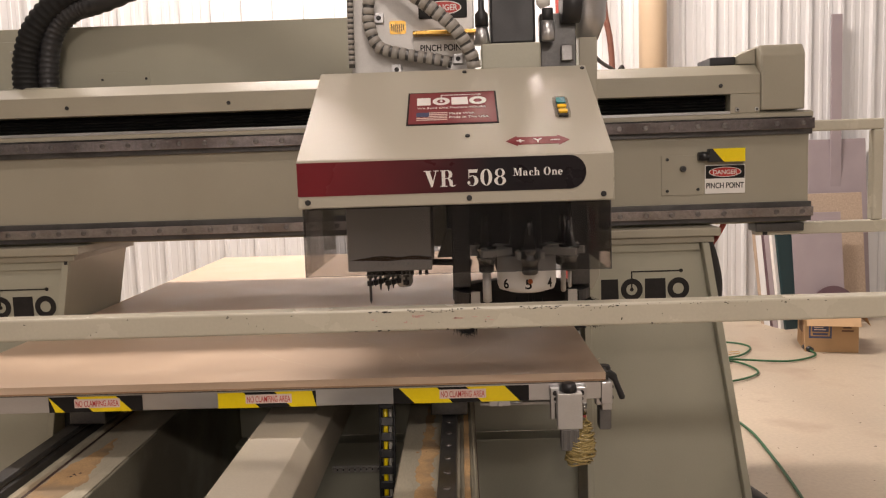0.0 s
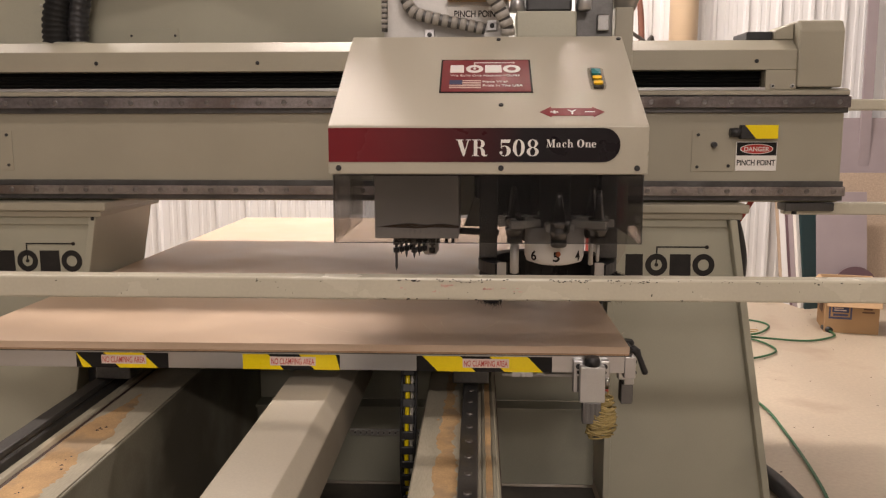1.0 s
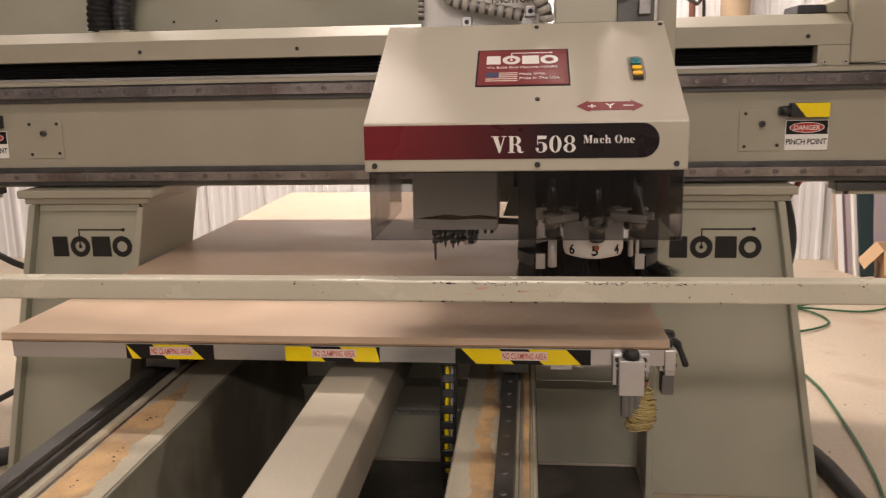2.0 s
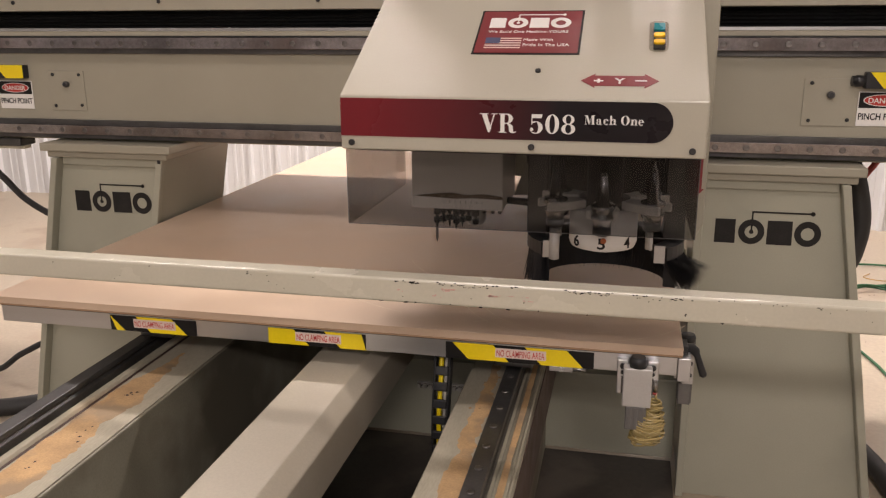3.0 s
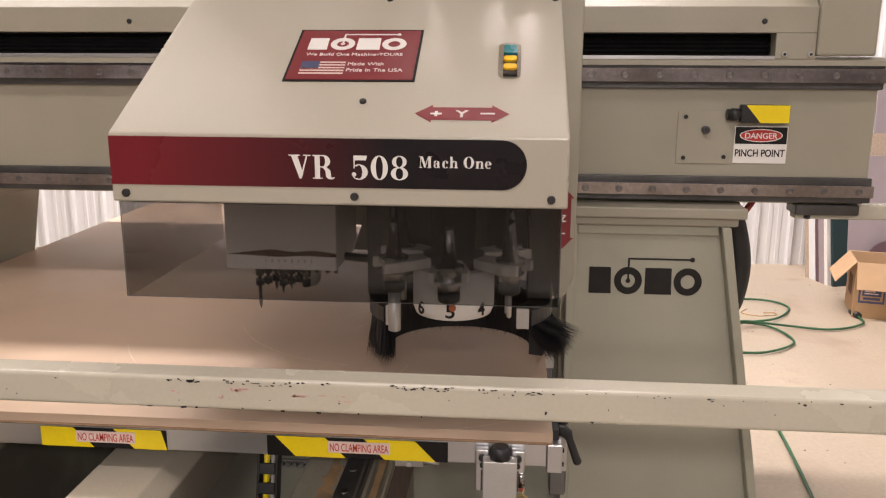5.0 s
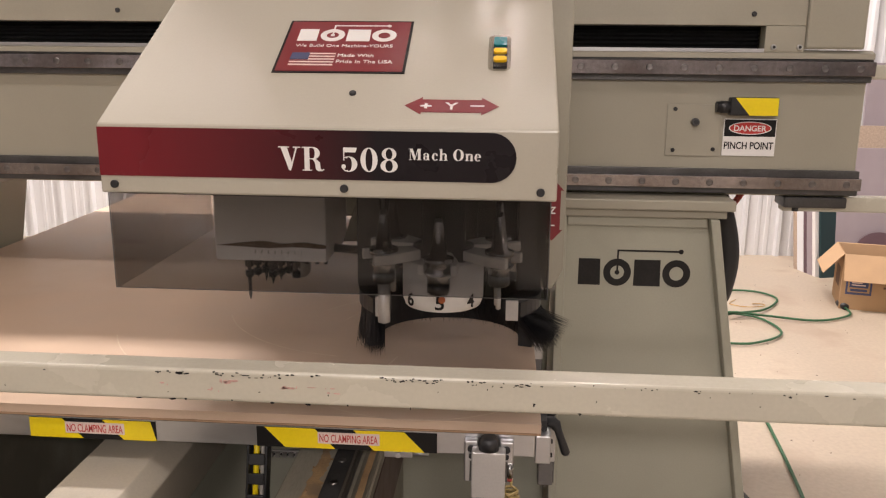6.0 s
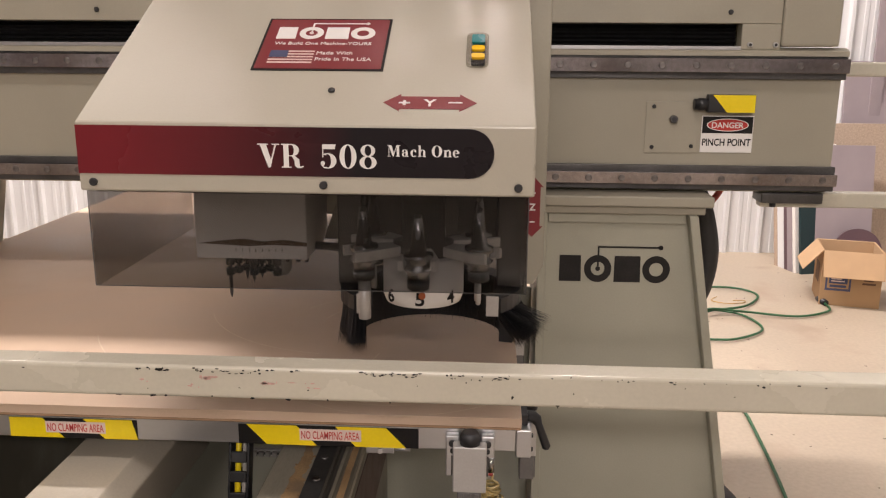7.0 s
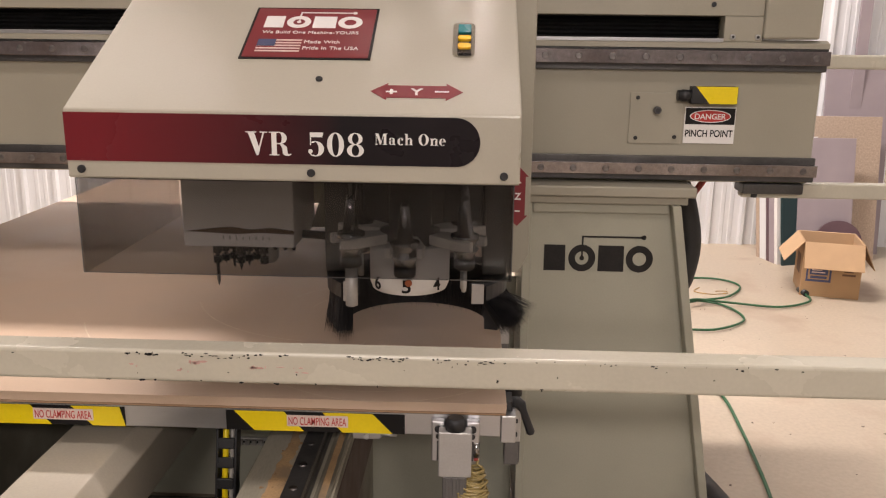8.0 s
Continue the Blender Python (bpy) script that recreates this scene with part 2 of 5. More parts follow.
def part(name, bm, material, parent, label="", at=None):
    me = bm if isinstance(bm, bpy.types.Mesh) else mesh_of(name, bm, material)
    ob = new(name, me)
    ob.parent = parent
    if at is not None:
        ob.matrix_basis = at
    if label:
        tagged(ob, label)
    return ob


def thing(name, label, category, at=(0, 0, 0), group="", kind=""):
    ob = new(name)
    ob.location = at
    ob.empty_display_size = 0.05
    return tagged(ob, label, category, group, kind)


def solid(name, bm, material, label="", category="", kind="", group=""):
    return tagged(new(name, mesh_of(name, bm, material)), label, category, group, kind)


def lettering(text, height, material, parent, m, name="lettering", bold=0.0, width=None, spacing=1.0):
    """Raised lettering, cap height in metres, its baseline's left end at the pose m (x along the line, y up the letters)."""
    cu = bpy.data.curves.new("lettering", "FONT")
    cu.body, cu.size, cu.extrude, cu.offset, cu.space_character = text, height / 0.73, 0.0004, bold, spacing
    tmp = bpy.data.objects.new("lettering", cu)
    scene.collection.objects.link(tmp)
    bpy.context.view_layer.update()
    me = bpy.data.meshes.new_from_object(tmp.evaluated_get(bpy.context.evaluated_depsgraph_get()))
    bpy.data.objects.remove(tmp)
    bpy.data.curves.remove(cu)
    xs = [v.co.x for v in me.vertices]
    k = width / (max(xs) - min(xs)) if width else 1.0
    for v in me.vertices:
        v.co.x = (v.co.x - min(xs)) * k
    me.materials.clear()
    me.materials.append(material)
    return part(name, me, material, parent, at=m)


def serif_lettering(text, height, material, parent, m, width):
    """Raised high-contrast serif letters; height and width in metres, baseline's left end at the pose m."""
    shapes, pen = [], 0.0

    def bar(x0, x1, y0, y1):
        shapes.append([(pen + x0, y0), (pen + x1, y0), (pen + x1, y1), (pen + x0, y1)])

    def poly(*pts):
        shapes.append([(pen + x, y) for x, y in pts])

    def bow(cx, cy, rx, ry, ix, iy, a0=0.0, a1=360.0, n=26):
        """A curved stroke between an outer and an inner ellipse, thick at its sides and thin above and below."""
        for k in range(n):
            quad = []
            for a, qx, qy in ((k, rx, ry), (k + 1, rx, ry), (k + 1, ix, iy), (k, ix, iy)):
                g = radians(a0 + (a1 - a0) * a / n)
                quad.append((pen + cx + qx * math.cos(g), cy + qy * math.sin(g)))
            shapes.append(quad)

    def dot(cx, cy, r):
        shapes.append([(pen + cx + r * math.cos(6.2832 * k / 14), cy + r * math.sin(6.2832 * k / 14)) for k in range(14)])

    for ch in text:
        if ch == " ":
            step = 0.42
        elif ch == "V":
            poly((0.10, 1), (0.39, 1), (0.64, 0.22), (0.56, 0), (0.47, 0))
            poly((0.79, 0.97), (0.86, 0.97), (0.56, 0.0), (0.52, 0.10))
            bar(0.0, 0.50, 0.955, 1.0)
            bar(0.66, 1.0, 0.955, 1.0)
            step = 1.06
        elif ch == "R":
            bar(0.10, 0.33, 0.0, 1.0)
            bar(0.0, 0.44, 0.0, 0.045)
            bar(0.0, 0.48, 0.955, 1.0)
            bar(0.33, 0.50, 0.48, 0.525)
            bow(0.47, 0.74, 0.33, 0.26, 0.10, 0.215, -90, 90)
            poly((0.46, 0.50), (0.62, 0.49), (0.80, 0.36), (0.82, 0.10), (0.87, 0.05), (0.98, 0.09), (0.99, 0.05), (0.90, -0.01), (0.72, -0.01), (0.60, 0.08), (0.58, 0.32))
            step = 1.04
        elif ch == "5":
            poly((0.12, 0.80), (0.68, 0.80), (0.74, 1.0), (0.12, 1.0))
            bar(0.12, 0.17, 0.46, 0.82)
            bow(0.36, 0.31, 0.40, 0.325, 0.15, 0.285, -120, 125)
            bow(0.30, 0.31, 0.27, 0.32, 0.22, 0.285, 200, 268, 8)
            dot(0.13, 0.20, 0.10)
            step = 0.86
        elif ch == "0":
            bow(0.41, 0.5, 0.39, 0.51, 0.16, 0.47)
            step = 0.90
        elif ch == "8":
            bow(0.40, 0.755, 0.33, 0.255, 0.15, 0.215)
            bow(0.40, 0.265, 0.39, 0.275, 0.17, 0.23)
            step = 0.86
        elif ch == "M":
            bar(0.13, 0.18, 0.0, 0.97)
            bar(0.0, 0.32, 0.0, 0.05)
            bar(0.02, 0.34, 0.95, 1.0)
            poly((0.12, 1), (0.38, 1), (0.64, 0.25), (0.57, 0), (0.51, 0))
            poly((0.86, 1), (0.92, 1), (0.60, 0.0), (0.56, 0.08))
            bar(0.88, 1.12, 0.0, 1.0)
            bar(0.78, 1.22, 0.0, 0.05)
            bar(0.88, 1.22, 0.95, 1.0)
            step = 1.34
        elif ch == "O":
            bow(0.50, 0.5, 0.49, 0.52, 0.22, 0.48)
            step = 1.10
        elif ch == "a":
            bow(0.27, 0.19, 0.25, 0.20, 0.09, 0.16, 60, 320)
            bow(0.29, 0.44, 0.27, 0.20, 0.09, 0.165, -10, 150)
            bar(0.36, 0.56, 0.08, 0.44)
            bow(0.58, 0.12, 0.20, 0.13, 0.04, 0.09, 180, 300, 8)
            dot(0.11, 0.47, 0.08)
            step = 0.80
        elif ch == "c":
            bow(0.32, 0.31, 0.31, 0.335, 0.10, 0.295, 50, 318)
            dot(0.47, 0.48, 0.09)
            step = 0.68
        elif ch in "hn":
            bar(0.08, 0.28, 0.0, 1.0 if ch == "h" else 0.62)
            bar(0.0, 0.36, 0.0, 0.05)
            bar(0.0, 0.27, 0.95 if ch == "h" else 0.57, 1.0 if ch == "h" else 0.62)
            bow(0.45, 0.42, 0.25, 0.225, 0.07, 0.17, 0, 160)
            bar(0.50, 0.70, 0.0, 0.43)
            bar(0.42, 0.78, 0.0, 0.05)
            step = 0.84
        else:
            bow(0.32, 0.31, 0.31, 0.335, 0.11, 0.295, 0, 318)
            bar(0.16, 0.60, 0.31, 0.355)
            step = 0.72
        pen += step + 0.02
    far = max(x for q in shapes for x, _ in q)
    bm = bmesh.new()
    for n, q in enumerate(shapes):
        lift = 0.0004 + 0.00004 * (n % 7)
        low, high = ([bm.verts.new((x * width / far, y * height, h)) for x, y in q] for h in (0.0, lift))
        bm.faces.new(high)
        for i in range(len(q)):
            bm.faces.new((low[i], low[(i + 1) % len(q)], high[(i + 1) % len(q)], high[i]))
    bmesh.ops.recalc_face_normals(bm, faces=bm.faces)
    return part("lettering", bm, material, parent, at=m)


FRONT = Matrix.Rotation(radians(90), 4, "X")


def front(x, y, z):
    """The pose of lettering on a face that looks to -y."""
    return Matrix.Translation((x, y, z)) @ FRONT


def flat_ring(cx, cy, r0, r1, depth, squash=1.0, n=32):
    bm = bmesh.new()
    layers = []
    for h in (0, depth):
        layers.append([[bm.verts.new((cx + r * squash * math.cos(2 * math.pi * k / n), cy + r * math.sin(2 * math.pi * k / n), h)) for k in range(n)] for r in (r0, r1)])
    for k in range(n):
        j = (k + 1) % n
        (a0, a1), (b0, b1) = layers
        bm.faces.new((b0[k], b1[k], b1[j], b0[j]))
        bm.faces.new((a0[k], a0[j], a1[j], a1[k]))
        bm.faces.new((a1[k], a1[j], b1[j], b1[k]))
        bm.faces.new((a0[k], b0[k], b0[j], a0[j]))
    bmesh.ops.recalc_face_normals(bm, faces=bm.faces)
    return bm


def plate2d(poly, depth):
    """A flat outline in x, y, with its back at z = 0."""
    return prism(poly, "z", 0, depth)


def round_rect(x0, x1, y0, y1, r, n=5):
    out = []
    for cx, cy, a in ((x1 - r, y0 + r, -90), (x1 - r, y1 - r, 0), (x0 + r, y1 - r, 90), (x0 + r, y0 + r, 180)):
        out += [(cx + r * math.cos(radians(a + 90 * k / n)), cy + r * math.sin(radians(a + 90 * k / n))) for k in range(n + 1)]
    return out


def disc(r, depth, n=16):
    return plate2d([(r * math.cos(2 * math.pi * k / n), r * math.sin(2 * math.pi * k / n)) for k in range(n)], depth)


BOLT = {}


def bolt(parent, m, r=0.006, material=None):
    """A socket screw head that looks along its pose's z."""
    key = (r, (material or BLACK).name)
    if key not in BOLT:
        bm = sweep([(0, 0, -0.002), (0, 0, 0.002), (0, 0, 0.0028)], [r, r, r * 0.8], 12)
        BOLT[key] = mesh_of("bolt", bm, material or BLACK)
    return part("bolt", BOLT[key], material or BLACK, parent, at=m)


def logo_mark(parent, m, width, height, material, line_material=None):
    """The maker's mark as plain shapes: two bars and two rings, with a line and dot above. m: lower left corner."""
    w = width
    for kind, a, b in (("bar", 0, 0.2), ("ring", 0.23, 0.47), ("bar", 0.5, 0.74), ("ring", 0.76, 1.0)):
        if kind == "bar":
            part("mark_bar", plate2d([(a * w, 0), (b * w, 0), (b * w * 0.97 + a * w * 0.03, height), (a * w, height)], 0.0006), material, parent, at=m)
        else:
            h = height / 2
            part("mark_ring", flat_ring((a + b) / 2 * w, h, h * 0.52, h * 1.04, 0.0006, squash=(b - a) * w / height), material, parent, at=m)
    lm, cx, t = line_material or material, 0.35 * w, 0.016 * w
    part("mark_line", plate2d([(cx - t / 2, height * 0.5), (cx + t / 2, height * 0.5), (cx + t / 2, height * 1.3), (0.9 * w, height * 1.3),
                               (0.9 * w, height * 1.3 + t), (cx - t / 2, height * 1.3 + t)], 0.0009), lm, parent, at=m)
    for x, y in ((cx, height * 0.5), (0.91 * w, height * 1.3 + t / 2)):
        part("mark_dot", disc(0.022 * w, 0.0009), lm, parent, at=m @ Matrix.Translation((x, y, 0)))

# ---- the hall ----
WX0, WX1, WY0, WY1, WZ = -6.5, 7.0, -9.0, 3.6, 4.4
solid("floor", box(WX0 - 0.2, WX1 + 0.2, WY0 - 0.2, WY1 + 0.2, -0.15, 0), CONCRETE, "smooth tan concrete workshop floor with faint stains", "floor", "structure")
solid("ceiling", box(WX0 - 0.2, WX1 + 0.2, WY0 - 0.2, WY1 + 0.2, WZ, WZ + 0.15), SIDING, "plain white ceiling of the workshop", "ceiling", "structure")


def ribbed_outline(length, pitch=0.2286):
    """The front line of ribbed steel siding along x from 0, ribs to -y."""
    pts, x = [], 0.0
    while x < length:
        for dx, dy in ((0, 0), (0.012, -0.024), (0.034, -0.024), (0.046, 0), (0.098, 0), (0.103, -0.005), (0.125, -0.005), (0.13, 0),
                       (0.158, 0), (0.163, -0.005), (0.185, -0.005), (0.19, 0)):
            if x + dx < length:
                pts.append((x + dx, dy))
        x += pitch
    return pts + [(length, 0)]


def siding_wall(name, length, height, m):
    line = ribbed_outline(length)
    wall = solid(name, prism([*line, (length, 0.12), (0, 0.12)], "z", 0, height), SIDING, "white ribbed steel siding wall", "wall", "structure")
    wall.matrix_world = m
    return wall


siding_wall("wall_north", WX1 - WX0, WZ, Matrix.Translation((WX0, WY1, 0)))
siding_wall("wall_east", WY1 - WY0, WZ, Matrix.Translation((WX1, WY1, 0)) @ Matrix.Rotation(radians(-90), 4, "Z"))
siding_wall("wall_west", WY1 - WY0, WZ, Matrix.Translation((WX0, WY0, 0)) @ Matrix.Rotation(radians(90), 4, "Z"))
siding_wall("wall_south", WX1 - WX0, WZ, Matrix.Translation((WX1, WY0, 0)) @ Matrix.Rotation(radians(180), 4, "Z"))

# ---- the machine's fixed frame: base beams, legs and gantry ----
MID = -0.1
frame_ob = thing("router_machine", "beige and grey-green steel gantry router frame standing on the floor", "machine")


def mirrored(x):
    return 2 * MID - x


def leg(side):
    """A tapered leg. The inner edge of one is upright; that of the other leans out towards the floor."""
    sx = (lambda x: x) if side > 0 else mirrored
    foot_in, foot_out = (0.705, 1.245) if side > 0 else (0.868, 1.285)
    outline = [(sx(foot_in + 0.01), 0), (sx(foot_out - 0.01), 0), (sx(1.075), 0.965), (sx(0.705), 0.965)]
    ob = part("leg", prism(outline, "y", -0.042, 0.36 if side > 0 else 0.40, 0.004), GREEN, frame_ob, "grey-green tapered steel leg with a recessed front")
    edge = 0.022
    part("edge_strip", prism([(sx(foot_in), 0.0), (sx(foot_in + edge), 0.0), (sx(0.70 + edge), 0.965), (sx(0.70), 0.965)], "y", -0.064, -0.0425, 0.003), GREEN, ob)
    part("edge_strip", prism([(sx(foot_out - edge), 0.0), (sx(foot_out), 0.0), (sx(1.082), 0.965), (sx(1.082 - edge), 0.965)], "y", -0.078, -0.0425, 0.003), GREEN, ob)
    part("edge_strip", prism([(sx(0.724), 0.94), (sx(1.06), 0.94), (sx(1.058), 0.965), (sx(0.724), 0.965)], "y", -0.054, -0.0425, 0.003), GREEN, ob)
    a, b = sorted((sx(0.68), sx(1.10)))
    part("lower_cap", box(a, b, -0.068, 0.41, 0.9655, 0.985, 0.003), PAINT, ob)
    a, b = sorted((sx(0.66), sx(1.116)))
    part("upper_cap", box(a, b, -0.082, 0.42, 0.9855, 1.0115, 0.004), PAINT, ob)
    for x in (0.71, 1.07):
        part("cap_bolt", sweep([(sx(x), -0.06, 0.955), (sx(x), -0.06, 0.966)], 0.007, 8), BLACK, ob)
    x0 = 0.757 if side > 0 else mirrored(1.03) - 0.005
    logo_mark(ob, front(x0, -0.0428, 0.788), 0.272, 0.067, LOGO_INK)
    return ob


leg(1)
leg(-1)

GX0, GX1 = -1.61, 1.41
beam = part("gantry_beam", prism([(0, 1.03), (0.012, 1.0125), (0.90, 1.0125), (0.90, 1.36), (0.0, 1.36)], "x", GX0, GX1, 0.003), PAINT, frame_ob)


def gantry_rail(z0, z1, name):
    part(name + "_seat", box(GX0 + 0.002, GX1 + 0.006, -0.012, -0.0005, z0 - 0.013, z1 + 0.013, 0.002), DARK_STEEL, frame_ob)
    rail = part(name, prism([(-0.0125, z0 + 0.008), (-0.020, z0 + 0.008), (-0.024, z0 + 0.002), (-0.033, z0 + 0.003), (-0.033, z1 - 0.003), (-0.024, z1 - 0.002),
                             (-0.020, z1 - 0.008), (-0.0125, z1 - 0.008)], "x", GX0 + 0.01, GX1 + 0.004, 0.0008, 1),
                STEEL, frame_ob, "oily ground steel linear guide rail")
    x = GX1 - 0.03
    while x > GX0 + 0.03:
        bolt(rail, Matrix.Translation((x, -0.0312, (z0 + z1) / 2)) @ FRONT, 0.0085, RAIL_BOLT)
        x -= 0.08


gantry_rail(1.299, 1.337, "upper_rail")
gantry_rail(1.032, 1.066, "lower_rail")
part("rail_ledge", prism([(-0.02, 1.340), (-0.02, 1.352), (0.0, 1.3595), (0.0, 1.340)], "x", GX0, GX1 + 0.004), PAINT, frame_ob)
cover = part("gantry_cover", prism([(-0.013, 1.414), (-0.013, 1.473), (0.035, 1.506), (0.90, 1.506), (0.90, 1.3605), (0.08, 1.3605), (0.08, 1.414)], "x", GX0, 1.2545, 0.002),
             PAINT, frame_ob, "beige sheet steel cover over the gantry")
part("bellows", prism([(0.03 + (0.012 if k % 2 else 0.0), 1.3625 + 0.05 * k / 10) for k in range(11)] + [(0.078, 1.4125), (0.078, 1.3625)], "x", GX0, 1.163), BELLOWS, frame_ob,
     "black folded way cover in the slot")
part("slot_lip", box(GX0, 1.163, -0.018, -0.008, 1.3535, 1.3625, 0.001), ALU, frame_ob)
part("slot_end", box(1.1635, 1.2545, -0.0145, 0.0295, 1.355, 1.4135, 0.002), PAINT, frame_ob)
for x in (1.184, 1.243):
    bolt(frame_ob, Matrix.Translation((x, -0.0165, 1.366)) @ FRONT, 0.0065, ALU_DULL)
    part("screw_socket", sweep([(x, -0.0205, 1.366), (x, -0.0195, 1.366)], 0.0035, 8), BLACK, frame_ob)
for x in (1.134, 0.627, 0.122, -0.383, -0.89, -1.395):
    bolt(cover, Matrix.Translation((x, -0.0145, 1.44)) @ FRONT, 0.006)
end_box = part("end_box", prism([(-0.022, 1.362), (-0.022, 1.53), (0.0, 1.56), (0.26, 1.56), (0.26, 1.362)], "x", 1.255, 1.388, 0.006), PAINT, frame_ob, "beige drive cover on the gantry's end")
part("end_box_shoulder", prism([(1.2545, 1.507), (1.2545, 1.556), (1.20, 1.535), (1.20, 1.507)], "y", 0.03, 0.25, 0.003), PAINT, frame_ob)
part("drive_motor", box(1.12, 1.1995, 0.05, 0.19, 1.507, 1.533, 0.004), BLACK, frame_ob)
for k in range(3):
    part("cable_tray_lip", box(0.95 + 0.06 * k, 1.005 + 0.06 * k, 0.12, 0.16, 1.507, 1.511), DARK_STEEL, frame_ob)
# rear plate above the beam, and its small covers
rear = part("rear_plate", box(GX0, 0.05, 0.20, 0.23, 1.5065, 1.722, 0.003), GREEN, frame_ob, "grey-green steel plate behind the gantry")
small = part("inspection_cover", box(-0.872, -0.70, 0.196, 0.1995, 1.5075, 1.568, 0.001), GREEN, frame_ob)
for x in (-0.86, -0.712):
    bolt(small, Matrix.Translation((x, 0.195, 1.545)) @ FRONT, 0.004)
large = part("inspection_cover", box(-1.6, -1.145, 0.194, 0.1995, 1.5075, 1.68, 0.002), GREEN, frame_ob)
for z in (1.55, 1.645):
    bolt(large, Matrix.Translation((-1.16, 0.193, z)) @ FRONT, 0.004, ALU_DULL)


def gantry_station(side):
    """Inspection plate, limit switch with striped tag, and the warning sign at one end of the beam."""
    x0 = 0.955 if side > 0 else -1.312
    pl = part("inspection_cover", box(x0, x0 + 0.128, -0.003, -0.0004, 1.108, 1.232, 0.001), PAINT, frame_ob)
    for dx, z in ((0.018, 1.22), (0.112, 1.22), (0.018, 1.122), (0.113, 1.125)):
        if side < 0 or dx < 0.1 or z < 1.2:
            bolt(pl, Matrix.Translation((x0 + dx, -0.004, z)) @ FRONT, 0.005)
    stud = Matrix.Translation((x0 + 0.066, -0.006, 1.19))
    part("key_stud", sweep([(0, 0.004, 0), (0, -0.008, 0), (0, -0.010, 0)], [0.0095, 0.0095, 0.0075], 16), DARK_STEEL, frame_ob, at=stud)
    part("key_face", sweep([(0, -0.0102, 0), (0, -0.0112, 0)], 0.006, 14), BLACK, frame_ob, at=stud)
    sxo = 1.09 if side > 0 else -1.50
    sw = part("limit_switch", sweep([(sxo - 0.025, -0.016, 1.227), (sxo - 0.016, -0.016, 1.227), (sxo - 0.015, -0.016, 1.227), (sxo + 0.006, -0.016, 1.227)], [0.013, 0.013, 0.015, 0.014], 14), BLACK, frame_ob,
              "black limit switch with a striped tag")
    part("switch_body", box(sxo + 0.006, sxo + 0.118, -0.026, -0.0005, 1.208, 1.25, 0.003), BLACK, sw)
    part("yellow_tag", plate2d([(0.035, 0), (0.10, 0), (0.10, 0.041), (0.0, 0.041)], 0.001), YELLOW, sw, at=front(sxo + 0.016, -0.0265, 1.2085))
    sign = part("warning_sign", box(sxo, sxo + 0.124, -0.003, -0.0006, 1.11, 1.199, 0.0008), WHITE, frame_ob, "white danger sign with a black and red header")
    part("sign_header", box(sxo + 0.002, sxo + 0.122, -0.0036, -0.0032, 1.157, 1.197), INK, sign)
    at = front(sxo + 0.062, -0.0037, 1.177)
    part("sign_oval", plate2d([(0.05 * math.cos(a), 0.0155 * math.sin(a)) for a in (2 * math.pi * k / 40 for k in range(40))], 0.0005), WHITE, sign, at=at)
    part("sign_oval", plate2d([(0.0475 * math.cos(a), 0.0135 * math.sin(a)) for a in (2 * math.pi * k / 40 for k in range(40))], 0.0009), RED_INK, sign, at=at)
    lettering("DANGER", 0.014, WHITE, sign, front(sxo + 0.024, -0.0048, 1.170), bold=0.0003, width=0.076)
    lettering("PINCH POINT", 0.0175, INK, sign, front(sxo + 0.004, -0.0033, 1.127), bold=0.0004, width=0.116)


gantry_station(1)
gantry_station(-1)

# base: beams along the travel, way rails, cross plate
BY0, BY1 = -1.72, 2.6


def way_beam(x0, x1, rail_x, name, slim):
    lo = (x0 + 0.03, x1 - 0.05) if slim else (x0, x1)
    profile = [(lo[0], 0.0), (lo[1], 0.0), (lo[1], 0.40), (x1, 0.415), (x1, 0.575), (x0, 0.575), (x0, 0.415), (lo[0], 0.40)] if slim else [(x0, 0), (x1, 0), (x1, 0.575), (x0, 0.575)]
    b = part(name, prism(profile, "y", BY0, BY1, 0.004), SHADED_GREEN, frame_ob, "base beam in shade-darkened green enamel, dusted with orange wood dust")
    part("beam_top", box(x0 + 0.004, x1 - 0.004, BY0 + 0.004, BY1, 0.5754, 0.5785, 0.001), DUSTY, b)
    r = part("way_rail", prism([(rail_x - 0.019, 0.579), (rail_x - 0.019, 0.597), (rail_x - 0.013, 0.603), (rail_x - 0.019, 0.610), (rail_x - 0.017, 0.619), (rail_x + 0.017, 0.619),
                                (rail_x + 0.019, 0.610), (rail_x + 0.013, 0.603), (rail_x + 0.019, 0.597), (rail_x + 0.019, 0.579)], "y", BY0 + 0.03, BY1 - 0.03, 0.001, 1), DARK_STEEL, frame_ob,
             "dark steel way rail with plugged screw holes")
    y = BY0 + 0.08
    while slim and y < -0.45:
        bolt(r, Matrix.Translation((rail_x, y, 0.6192)), 0.0075, RAIL_BOLT)
        y += 0.08
    return b


right_beam = way_beam(0.172, 0.346, 0.284, "base_beam", True)
# brown strip stands in for the shade on the beam's right face
part("side_shade", box(0.3462, 0.3478, BY0 + 0.01, 0.09, 0.419, 0.570), BROWN, right_beam, "dark maroon strip that paints shade on the beam's side")
left_beam = way_beam(-0.675, -0.465, -0.647, "base_beam", False)
part("wiper_strip", prism([(-0.622, 0.579), (-0.618, 0.587), (-0.603, 0.587), (-0.599, 0.579)], "y", BY0 + 0.02, BY1 - 0.03, 0.001, 1), DUSTY, left_beam)
# flat brown line painting the shadow in the groove beside the wiper strip
part("groove_shade", box(-0.5985, -0.592, BY0 + 0.02, 0.4, 0.579, 0.5797), BROWN, left_beam)
